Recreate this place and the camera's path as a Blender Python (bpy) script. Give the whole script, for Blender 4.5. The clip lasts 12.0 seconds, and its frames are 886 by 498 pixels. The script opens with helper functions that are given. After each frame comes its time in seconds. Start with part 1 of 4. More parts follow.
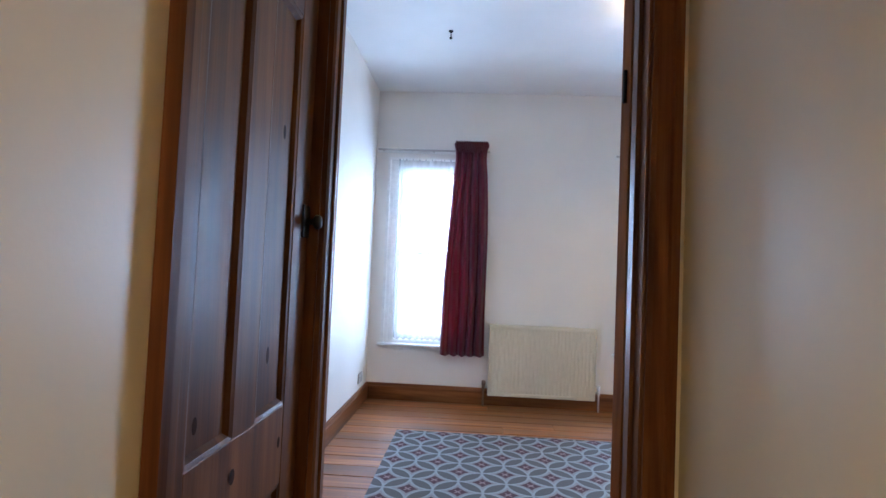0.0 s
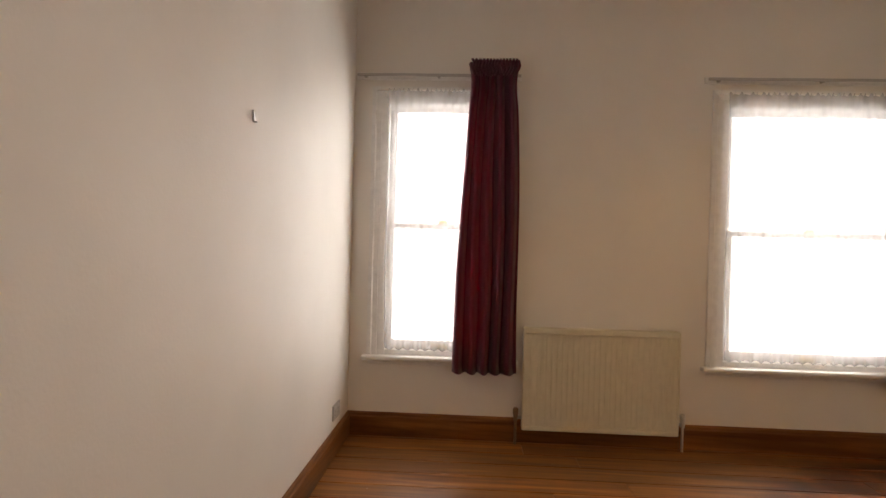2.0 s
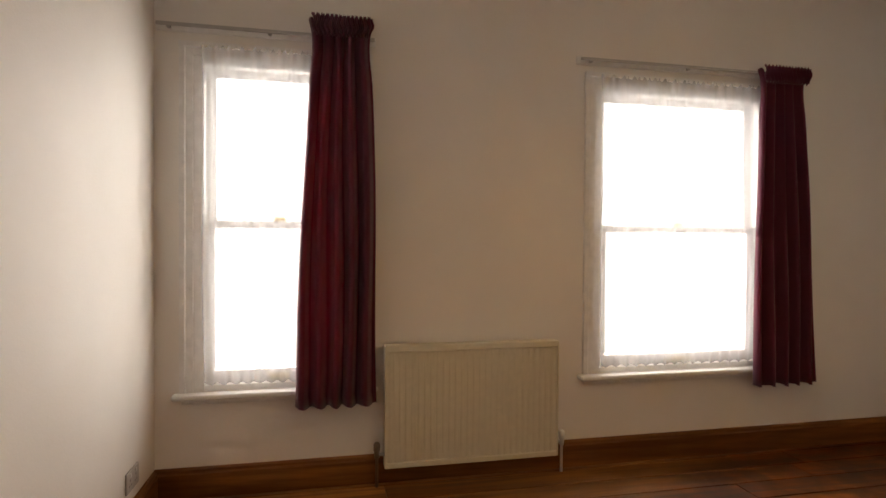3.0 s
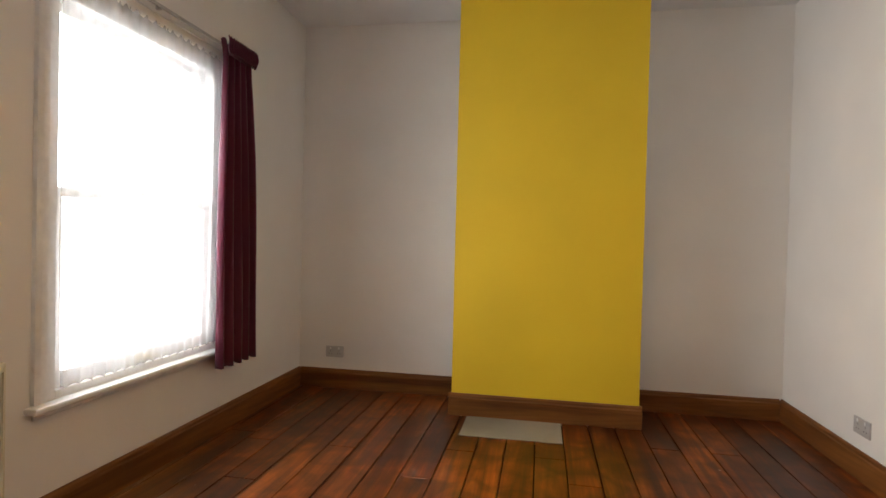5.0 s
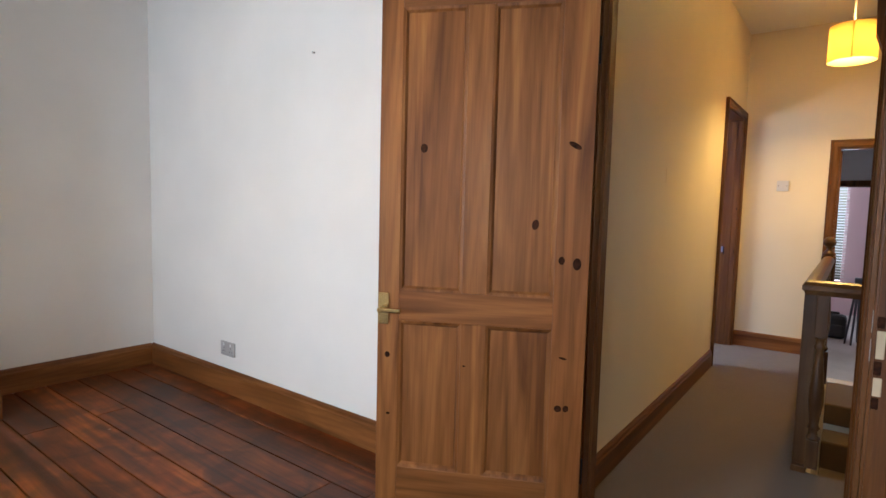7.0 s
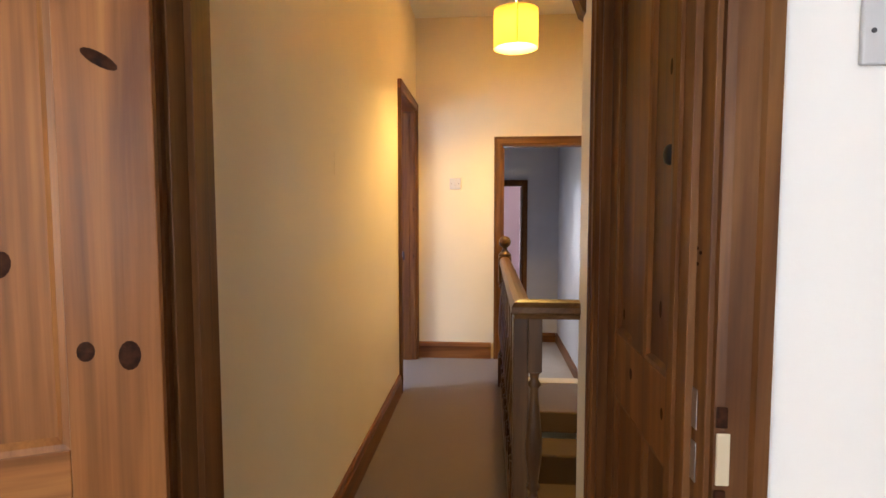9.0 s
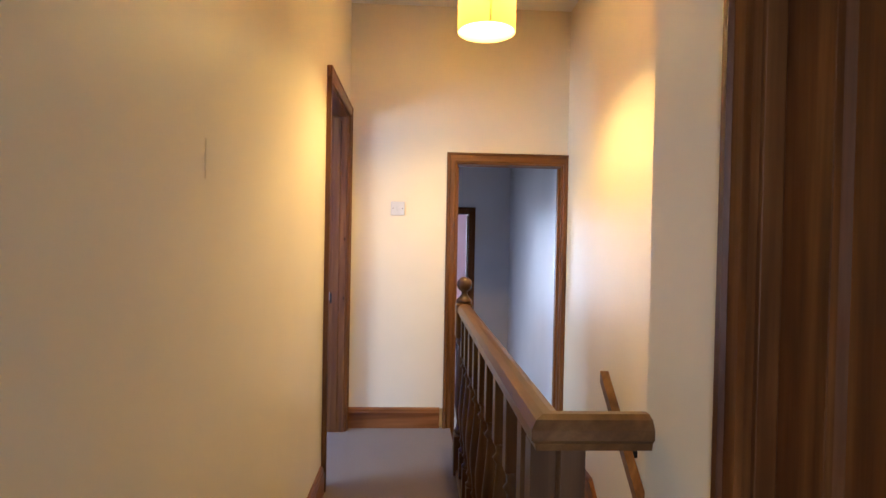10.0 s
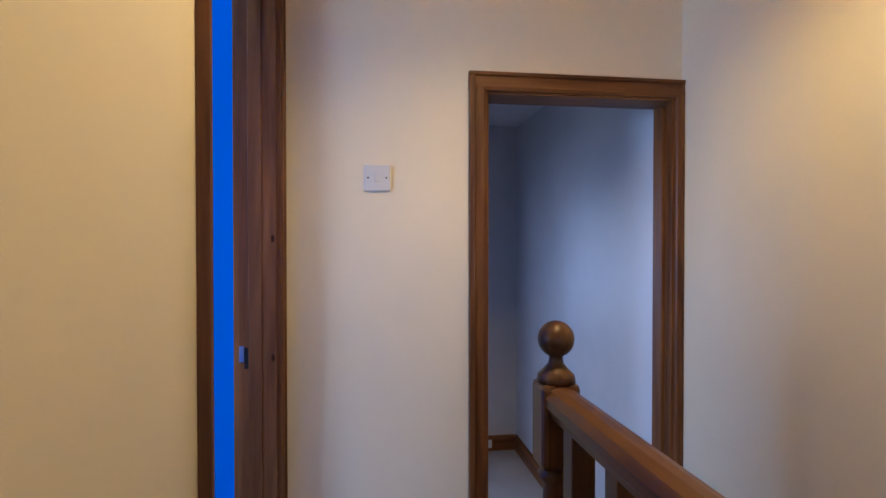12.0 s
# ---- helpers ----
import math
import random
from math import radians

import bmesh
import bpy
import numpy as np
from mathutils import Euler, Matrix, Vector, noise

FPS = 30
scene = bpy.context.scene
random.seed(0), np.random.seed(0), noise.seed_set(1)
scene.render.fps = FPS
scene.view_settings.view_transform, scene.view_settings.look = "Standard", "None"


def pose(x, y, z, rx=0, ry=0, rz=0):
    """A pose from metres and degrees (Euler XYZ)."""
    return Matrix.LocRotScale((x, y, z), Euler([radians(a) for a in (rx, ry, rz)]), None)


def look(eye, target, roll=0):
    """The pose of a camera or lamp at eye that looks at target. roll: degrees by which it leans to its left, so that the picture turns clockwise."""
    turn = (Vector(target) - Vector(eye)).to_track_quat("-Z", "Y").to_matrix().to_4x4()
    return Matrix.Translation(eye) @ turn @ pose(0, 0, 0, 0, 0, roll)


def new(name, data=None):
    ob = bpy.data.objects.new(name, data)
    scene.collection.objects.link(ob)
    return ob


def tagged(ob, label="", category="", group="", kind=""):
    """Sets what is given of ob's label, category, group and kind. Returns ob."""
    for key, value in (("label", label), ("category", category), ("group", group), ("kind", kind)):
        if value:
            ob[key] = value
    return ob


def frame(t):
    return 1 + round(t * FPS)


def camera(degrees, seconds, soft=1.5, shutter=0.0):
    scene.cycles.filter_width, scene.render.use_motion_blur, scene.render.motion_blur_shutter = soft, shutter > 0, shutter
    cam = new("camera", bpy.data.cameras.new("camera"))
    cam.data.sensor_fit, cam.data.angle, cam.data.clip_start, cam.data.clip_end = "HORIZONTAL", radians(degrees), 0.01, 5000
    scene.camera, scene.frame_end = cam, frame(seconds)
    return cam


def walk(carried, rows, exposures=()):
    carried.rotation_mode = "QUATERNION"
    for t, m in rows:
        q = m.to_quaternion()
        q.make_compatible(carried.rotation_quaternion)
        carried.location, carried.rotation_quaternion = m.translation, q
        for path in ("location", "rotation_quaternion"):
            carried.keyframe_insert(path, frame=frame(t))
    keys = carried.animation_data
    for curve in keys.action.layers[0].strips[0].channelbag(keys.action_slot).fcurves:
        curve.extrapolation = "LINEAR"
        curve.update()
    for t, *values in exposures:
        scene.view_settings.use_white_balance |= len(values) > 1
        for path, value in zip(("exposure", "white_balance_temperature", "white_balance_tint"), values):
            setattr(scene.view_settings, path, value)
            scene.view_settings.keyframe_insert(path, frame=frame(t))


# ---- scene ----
cam = camera(78.0, 12.0)
PATH = [
    (0, (0.932, -1.461, 1.173), (0.818, 0.534, 1.256), 2.4),
    (0.5, (0.944, -1.026, 1.186), (0.792, 0.966, 1.267), 0.5),
    (1, (0.905, -0.56, 1.204), (0.705, 1.429, 1.245), 1.8),
    (1.5, (0.832, -0.236, 1.2), (0.582, 1.748, 1.189), 2.4),
    (2, (0.767, 0.069, 1.225), (0.66, 2.066, 1.206), 1.5),
    (2.5, (0.805, 0.41, 1.221), (0.817, 2.41, 1.189), 1.8),
    (3, (0.812, 0.672, 1.263), (1.224, 2.629, 1.23), 0.4),
    (3.2, (0.749, 0.791, 1.279), (1.402, 2.681, 1.25), -0.5),
    (4.8, (0.447, 1.564, 1.194), (2.356, 2.16, 1.172), 0.6),
    (5, (0.477, 1.641, 1.174), (2.444, 1.996, 1.143), 1.4),
    (5.5, (0.566, 1.632, 1.162), (2.563, 1.556, 1.089), 2.1),
    (6, (0.649, 1.753, 1.158), (2.557, 1.161, 1.079), 2.4),
    (6.5, (0.643, 1.857, 1.16), (2.281, 0.713, 1.056), 1.2),
    (7, (0.611, 1.836, 1.177), (1.808, 0.242, 1.015), 1.4),
    (7.3, (0.604, 1.852, 1.167), (1.558, 0.1, 1.025), 1.2),
    (7.5, (0.579, 1.722, 1.175), (1.424, -0.086, 1.035), 1.1),
    (7.6, (0.614, 1.662, 1.176), (1.395, -0.175, 1.048), 0.2),
    (7.7, (0.6, 1.638, 1.168), (1.346, -0.212, 1.028), 0.7),
    (9.3, (0.915, 0.5, 1.196), (1.0, -1.495, 1.08), 0.3),
    (9.5, (0.928, 0.315, 1.203), (0.987, -1.683, 1.131), 1.1),
    (9.8, (0.95, 0.09, 1.17), (0.938, -1.91, 1.124), 1.6),
    (10, (0.998, -0.075, 1.203), (0.9, -2.072, 1.172), 1.1),
    (10.5, (1.038, -0.426, 1.197), (0.822, -2.414, 1.151), 0.8),
    (11, (1.035, -0.831, 1.184), (0.888, -2.825, 1.171), 0.8),
    (11.5, (1.16, -1.283, 1.197), (0.927, -3.269, 1.18), 0.1),
    (12, (1.16, -1.742, 1.191), (0.877, -3.722, 1.164), -0.0),
]
EXPOSURE = [
    (0.0, -0.15, 4500, 8), (0.5, 0.2, 5500, 10), (1.0, -0.35, 7400, 16), (1.5, -0.82, 7600, 18), (2.0, -1.15, 7550, 18), (2.5, -1.25, 7550, 18),
    (3.0, -1.3, 7700, 17), (5.0, -0.9, 6800, 12), (5.5, -0.62, 6400, 10), (6.0, -0.45, 6250, 9), (6.5, -0.45, 6150, 9), (7.0, -0.5, 5550, 8),
    (7.5, -0.7, 5300, 8), (9.5, 0.13, 6000, 10), (10.0, 0.0, 4900, 10), (10.5, -0.25, 4550, 13), (11.0, -0.6, 4250, 16), (11.5, -0.8, 4200, 17),
    (12.0, -0.95, 4220, 14),
]
walk(cam, [(t, look(eye, target, roll)) for t, eye, target, roll in PATH], EXPOSURE)

# ---- world and large lights ----
world = bpy.data.worlds.new("overcast_sky")
scene.world = world
world.use_nodes = True
_wn = world.node_tree.nodes
_sky = _wn.new("ShaderNodeTexSky")
_sky.sky_type, _sky.sun_disc = "NISHITA", False
_sky.sun_elevation, _sky.sun_rotation = radians(40), radians(20)
world.node_tree.links.new(_sky.outputs[0], _wn["Background"].inputs[0])
_wn["Background"].inputs[1].default_value = 0.08


def window_light(name, m, w, h, watts, colour=(0.94, 0.965, 1.0), spread=180):
    d = bpy.data.lights.new(name, "AREA")
    d.shape, d.size, d.size_y, d.energy, d.color = "RECTANGLE", w, h, watts, colour
    d.spread = radians(spread)
    ob = new(name, d)
    ob.matrix_world = m
    return ob


def bulb_light(name, x, y, z, watts, colour, r=0.035):
    d = bpy.data.lights.new(name, "POINT")
    d.energy, d.color, d.shadow_soft_size = watts, colour, r
    ob = new(name, d)
    ob.location = (x, y, z)
    return ob


# overcast sky in the outer openings of both street windows
window_light("daylight_narrow_window", pose(0.575, 3.87, 1.345, -79, 0, 0), 0.80, 1.62, 86, spread=148)
window_light("daylight_wide_window", pose(2.835, 3.87, 1.345, -79, 0, 0), 1.12, 1.62, 146, spread=148)
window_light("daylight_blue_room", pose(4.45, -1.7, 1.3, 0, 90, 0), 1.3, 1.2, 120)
window_light("daylight_passage", pose(2.3, -4.5, 0.75, 0, 90, 0), 1.1, 0.8, 27, (0.95, 0.96, 1.0))
window_light("daylight_back_room", pose(1.3, -8.72, 0.9, 90, 0, 0), 1.15, 1.45, 70)
WARM = (1.0, 0.575, 0.14)
bulb_light("bulb_landing", 0.70, -2.54, 2.215, 105, WARM)
bulb_light("bulb_bedroom", 2.12, 1.70, 2.32, 30, WARM)


# ---- materials ----
def nodes_of(name):
    m = bpy.data.materials.new(name)
    m.use_nodes = True
    nt = m.node_tree
    return m, nt.nodes, nt.links, nt.nodes["Principled BSDF"]


def ramp(n, stops):
    r = n.new("ShaderNodeValToRGB")
    e = r.color_ramp.elements
    while len(e) < len(stops):
        e.new(0.5)
    for k, (p, c) in zip(e, stops):
        k.position, k.color = p, (*c, 1)
    return r


def plaster(name, colour, var=0.05, rough=0.6, bump=0.15, spec=0.4):
    m, n, l, b = nodes_of(name)
    tc = n.new("ShaderNodeNewGeometry")
    big = n.new("ShaderNodeTexNoise")
    big.inputs["Scale"].default_value, big.inputs["Detail"].default_value = 1.7, 5
    fine = n.new("ShaderNodeTexNoise")
    fine.inputs["Scale"].default_value, fine.inputs["Detail"].default_value = 90, 4
    l.new(tc.outputs["Position"], big.inputs["Vector"])
    l.new(tc.outputs["Position"], fine.inputs["Vector"])
    lo = tuple(c * (1 - var) for c in colour)
    hi = tuple(min(1, c * (1 + var * 0.6)) for c in colour)
    r = ramp(n, [(0.3, lo), (0.7, hi)])
    l.new(big.outputs[0], r.inputs[0])
    l.new(r.outputs[0], b.inputs["Base Color"])
    b.inputs["Roughness"].default_value = rough
    b.inputs["Specular IOR Level"].default_value = spec
    mid = n.new("ShaderNodeTexNoise")
    mid.inputs["Scale"].default_value, mid.inputs["Detail"].default_value = 9, 3
    l.new(tc.outputs["Position"], mid.inputs["Vector"])
    add = n.new("ShaderNodeMath")
    add.operation = "MULTIPLY_ADD"
    l.new(mid.outputs[0], add.inputs[0])
    add.inputs[1].default_value = 1.6
    l.new(fine.outputs[0], add.inputs[2])
    bp = n.new("ShaderNodeBump")
    bp.inputs["Strength"].default_value, bp.inputs["Distance"].default_value = bump, 0.004
    l.new(add.outputs[0], bp.inputs["Height"])
    l.new(bp.outputs[0], b.inputs["Normal"])
    return m


def worn_varnish_and_sheen(n, l, colour):
    """Old floor varnish: dark stains, yellow-wall reflection painted before the hearth, worn strip with painted window
    glare, pale paint flecks.
    """
    geo = n.new("ShaderNodeNewGeometry")

    def noise(scale, detail, dist=0.0):
        q = n.new("ShaderNodeTexNoise")
        q.inputs["Scale"].default_value, q.inputs["Detail"].default_value, q.inputs["Distortion"].default_value = scale, detail, dist
        l.new(geo.outputs["Position"], q.inputs["Vector"])
        return q.outputs[0]

    def mixed(kind, share, a, c):
        q = n.new("ShaderNodeMixRGB")
        q.blend_type = kind
        for k, v in enumerate((share, a, c)):
            if isinstance(v, float):
                q.inputs[k].default_value = v
            elif isinstance(v, tuple):
                q.inputs[k].default_value = (*v, 1)
            else:
                l.new(v, q.inputs[k])
        return q.outputs[0]

    stain = ramp(n, [(0.38, (0.26, 0.22, 0.21)), (0.5, (0.85, 0.85, 0.85)), (0.66, (1.6, 1.5, 1.3))])
    l.new(noise(5.5, 7, 0.9), stain.inputs[0])
    c = mixed("MULTIPLY", 0.6, colour, stain.outputs[0])
    broad = ramp(n, [(0.38, (0.6, 0.56, 0.56)), (0.62, (1.2, 1.2, 1.12))])
    l.new(noise(1.1, 3), broad.inputs[0])
    c = mixed("MULTIPLY", 0.8, c, broad.outputs[0])
    # bare: the yellow wall's orange reflection, painted into the boards before the hearth
    d = n.new("ShaderNodeVectorMath")
    d.operation = "DISTANCE"
    d.inputs[1].default_value = (3.15, 1.85, 0.0)
    l.new(geo.outputs["Position"], d.inputs[0])
    ad = n.new("ShaderNodeMath")
    ad.operation = "MULTIPLY_ADD"
    l.new(noise(5.0, 5), ad.inputs[0])
    ad.inputs[1].default_value = 0.9
    l.new(d.outputs["Value"], ad.inputs[2])
    bare = ramp(n, [(0.62, (0.75, 0.75, 0.75)), (1.0, (0, 0, 0))])
    l.new(ad.outputs[0], bare.inputs[0])
    c = mixed("MIX", bare.outputs[0], c, mixed("MULTIPLY", 1.0, c, (1.5, 1.4, 1.05)))
    # pale wear and painted window glare along window and party walls beyond the rug
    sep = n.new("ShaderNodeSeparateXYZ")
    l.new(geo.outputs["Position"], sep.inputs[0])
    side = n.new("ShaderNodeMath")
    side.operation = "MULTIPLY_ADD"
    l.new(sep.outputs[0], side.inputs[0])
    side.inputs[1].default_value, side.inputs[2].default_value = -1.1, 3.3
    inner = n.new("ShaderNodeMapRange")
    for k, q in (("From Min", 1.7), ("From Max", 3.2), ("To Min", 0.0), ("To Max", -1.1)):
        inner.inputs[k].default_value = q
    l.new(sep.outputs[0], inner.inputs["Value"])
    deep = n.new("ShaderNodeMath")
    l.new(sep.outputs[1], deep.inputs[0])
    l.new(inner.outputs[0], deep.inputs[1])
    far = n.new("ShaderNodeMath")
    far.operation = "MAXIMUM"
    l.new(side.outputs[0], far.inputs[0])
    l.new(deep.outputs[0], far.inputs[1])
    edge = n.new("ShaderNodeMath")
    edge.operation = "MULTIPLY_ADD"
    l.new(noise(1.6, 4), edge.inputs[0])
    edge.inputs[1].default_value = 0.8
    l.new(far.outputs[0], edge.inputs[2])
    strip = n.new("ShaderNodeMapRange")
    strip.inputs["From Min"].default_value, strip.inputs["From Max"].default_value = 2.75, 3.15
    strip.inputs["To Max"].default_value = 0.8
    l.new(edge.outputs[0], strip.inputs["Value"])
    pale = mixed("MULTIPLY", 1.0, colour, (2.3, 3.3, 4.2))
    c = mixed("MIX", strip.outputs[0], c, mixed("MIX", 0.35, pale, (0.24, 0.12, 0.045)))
    vo = n.new("ShaderNodeTexVoronoi")
    vo.inputs["Scale"].default_value = 4.0
    l.new(geo.outputs["Position"], vo.inputs["Vector"])
    fl = n.new("ShaderNodeMath")
    fl.operation = "MULTIPLY_ADD"
    l.new(noise(60.0, 2), fl.inputs[0])
    fl.inputs[1].default_value = 0.05
    l.new(vo.outputs["Distance"], fl.inputs[2])
    fleck = ramp(n, [(0.045, (0.55, 0.55, 0.55)), (0.055, (0, 0, 0))])
    l.new(fl.outputs[0], fleck.inputs[0])
    return mixed("MIX", fleck.outputs[0], c, (0.45, 0.4, 0.36))


def wood(name, dark, mid, light, axis=2, rough=0.35, grain=14.0, coat=0.0, vary=0.25, bump=0.12, worn=False, spec=0.25):
    """Timber whose grain runs along the local axis given."""
    m, n, l, b = nodes_of(name)
    tc, oi = n.new("ShaderNodeTexCoord"), n.new("ShaderNodeObjectInfo")
    off = n.new("ShaderNodeVectorMath")
    off.operation = "ADD"
    sc = n.new("ShaderNodeMath")
    sc.operation = "MULTIPLY"
    sc.inputs[1].default_value = 53.0
    l.new(oi.outputs["Random"], sc.inputs[0])
    l.new(tc.outputs["Object"], off.inputs[0])
    l.new(sc.outputs[0], off.inputs[1])
    mp = n.new("ShaderNodeMapping")
    s = [grain] * 3
    s[axis] = grain * 0.055
    mp.inputs["Scale"].default_value = s
    l.new(off.outputs[0], mp.inputs["Vector"])
    a = n.new("ShaderNodeTexNoise")
    a.inputs["Scale"].default_value, a.inputs["Detail"].default_value, a.inputs["Distortion"].default_value = 1.0, 6, 1.6
    l.new(mp.outputs[0], a.inputs["Vector"])
    mp2 = n.new("ShaderNodeMapping")
    s2 = [220.0] * 3
    s2[axis] = 6.0
    mp2.inputs["Scale"].default_value = s2
    l.new(off.outputs[0], mp2.inputs["Vector"])
    f = n.new("ShaderNodeTexNoise")
    f.inputs["Scale"].default_value, f.inputs["Detail"].default_value = 1.0, 3
    l.new(mp2.outputs[0], f.inputs["Vector"])
    r = ramp(n, [(0.28, dark), (0.5, mid), (0.72, light)])
    l.new(a.outputs[0], r.inputs[0])
    hs = n.new("ShaderNodeHueSaturation")
    mr = n.new("ShaderNodeMapRange")
    mr.inputs["To Min"].default_value, mr.inputs["To Max"].default_value = 1 - vary, 1 + vary
    l.new(oi.outputs["Random"], mr.inputs["Value"])
    l.new(mr.outputs[0], hs.inputs["Value"])
    l.new(r.outputs[0], hs.inputs["Color"])
    mx = n.new("ShaderNodeMixRGB")
    mx.blend_type = "MULTIPLY"
    mx.inputs[0].default_value = 0.25
    fr = ramp(n, [(0.3, (0.45, 0.4, 0.36)), (0.6, (1, 1, 1))])
    l.new(f.outputs[0], fr.inputs[0])
    l.new(hs.outputs[0], mx.inputs[1])
    l.new(fr.outputs[0], mx.inputs[2])
    mp3 = n.new("ShaderNodeMapping")
    s3 = [7.0] * 3
    s3[axis] = 1.6
    mp3.inputs["Scale"].default_value = s3
    l.new(off.outputs[0], mp3.inputs["Vector"])
    pat = n.new("ShaderNodeTexNoise")
    pat.inputs["Scale"].default_value, pat.inputs["Detail"].default_value, pat.inputs["Distortion"].default_value = 1.0, 4, 0.8
    l.new(mp3.outputs[0], pat.inputs["Vector"])
    pr = ramp(n, [(0.35, (0.66, 0.6, 0.55)), (0.65, (1.15, 1.15, 1.12))])
    l.new(pat.outputs[0], pr.inputs[0])
    mx2 = n.new("ShaderNodeMixRGB")
    mx2.blend_type = "MULTIPLY"
    mx2.inputs[0].default_value = 0.55
    l.new(mx.outputs[0], mx2.inputs[1])
    l.new(pr.outputs[0], mx2.inputs[2])
    mp4 = n.new("ShaderNodeMapping")
    s4 = [11.0] * 3
    s4[axis] = 0.9
    mp4.inputs["Scale"].default_value = s4
    l.new(off.outputs[0], mp4.inputs["Vector"])
    wv = n.new("ShaderNodeTexWave")
    wv.bands_direction = "DIAGONAL"
    for k, q in (("Scale", 1.6), ("Distortion", 7.0), ("Detail", 2.0), ("Detail Scale", 0.7)):
        wv.inputs[k].default_value = q
    l.new(mp4.outputs[0], wv.inputs["Vector"])
    wr = ramp(n, [(0.0, (0.7, 0.62, 0.55)), (0.45, (1.0, 1.0, 1.0)), (1.0, (1.1, 1.1, 1.1))])
    l.new(wv.outputs[0], wr.inputs[0])
    mx3 = n.new("ShaderNodeMixRGB")
    mx3.blend_type = "MULTIPLY"
    mx3.inputs[0].default_value = 0.3
    l.new(mx2.outputs[0], mx3.inputs[1])
    l.new(wr.outputs[0], mx3.inputs[2])
    last = mx3.outputs[0]
    # worn also brings the painted wall reflection and window glare
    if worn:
        last = worn_varnish_and_sheen(n, l, last)
    l.new(last, b.inputs["Base Color"])
    rr = n.new("ShaderNodeMapRange")
    rr.inputs["To Min"].default_value, rr.inputs["To Max"].default_value = rough * 0.75, rough * 1.35
    l.new(a.outputs[0], rr.inputs["Value"])
    l.new(rr.outputs[0], b.inputs["Roughness"])
    b.inputs["Specular IOR Level"].default_value = spec
    b.inputs["Coat Weight"].default_value = coat
    b.inputs["Coat Roughness"].default_value = 0.18
    bp = n.new("ShaderNodeBump")
    bp.inputs["Strength"].default_value, bp.inputs["Distance"].default_value = bump, 0.002
    l.new(f.outputs[0], bp.inputs["Height"])
    l.new(bp.outputs[0], b.inputs["Normal"])
    return m


def paint(name, colour, rough=0.4, metal=0.0, var=0.06, scale=25.0, spec=0.5):
    m, n, l, b = nodes_of(name)
    tc = n.new("ShaderNodeTexCoord")
    no = n.new("ShaderNodeTexNoise")
    no.inputs["Scale"].default_value, no.inputs["Detail"].default_value = scale, 5
    l.new(tc.outputs["Object"], no.inputs["Vector"])
    r = ramp(n, [(0.3, tuple(c * (1 - var) for c in colour)), (0.7, tuple(min(1, c * (1 + var)) for c in colour))])
    l.new(no.outputs[0], r.inputs[0])
    l.new(r.outputs[0], b.inputs["Base Color"])
    rr = n.new("ShaderNodeMapRange")
    rr.inputs["To Min"].default_value, rr.inputs["To Max"].default_value = rough * 0.8, rough * 1.2
    l.new(no.outputs[0], rr.inputs["Value"])
    l.new(rr.outputs[0], b.inputs["Roughness"])
    b.inputs["Metallic"].default_value = metal
    b.inputs["Specular IOR Level"].default_value = spec
    return m


def carpet_mat(name, colour):
    m, n, l, b = nodes_of(name)
    tc = n.new("ShaderNodeNewGeometry")
    no = n.new("ShaderNodeTexNoise")
    no.inputs["Scale"].default_value, no.inputs["Detail"].default_value = 420, 3
    big = n.new("ShaderNodeTexNoise")
    big.inputs["Scale"].default_value, big.inputs["Detail"].default_value = 3.5, 5
    for q in (no, big):
        l.new(tc.outputs["Position"], q.inputs["Vector"])
    r = ramp(n, [(0.25, tuple(c * 0.6 for c in colour)), (0.75, tuple(min(1, c * 1.3) for c in colour))])
    l.new(no.outputs[0], r.inputs[0])
    r2 = ramp(n, [(0.3, (0.82, 0.8, 0.78)), (0.7, (1, 1, 1))])
    l.new(big.outputs[0], r2.inputs[0])
    mx = n.new("ShaderNodeMixRGB")
    mx.blend_type, mx.inputs[0].default_value = "MULTIPLY", 1.0
    l.new(r.outputs[0], mx.inputs[1])
    l.new(r2.outputs[0], mx.inputs[2])
    l.new(mx.outputs[0], b.inputs["Base Color"])
    b.inputs["Roughness"].default_value = 0.95
    b.inputs["Sheen Weight"].default_value = 0.3
    bp = n.new("ShaderNodeBump")
    bp.inputs["Strength"].default_value, bp.inputs["Distance"].default_value = 0.6, 0.004
    l.new(no.outputs[0], bp.inputs["Height"])
    l.new(bp.outputs[0], b.inputs["Normal"])
    return m


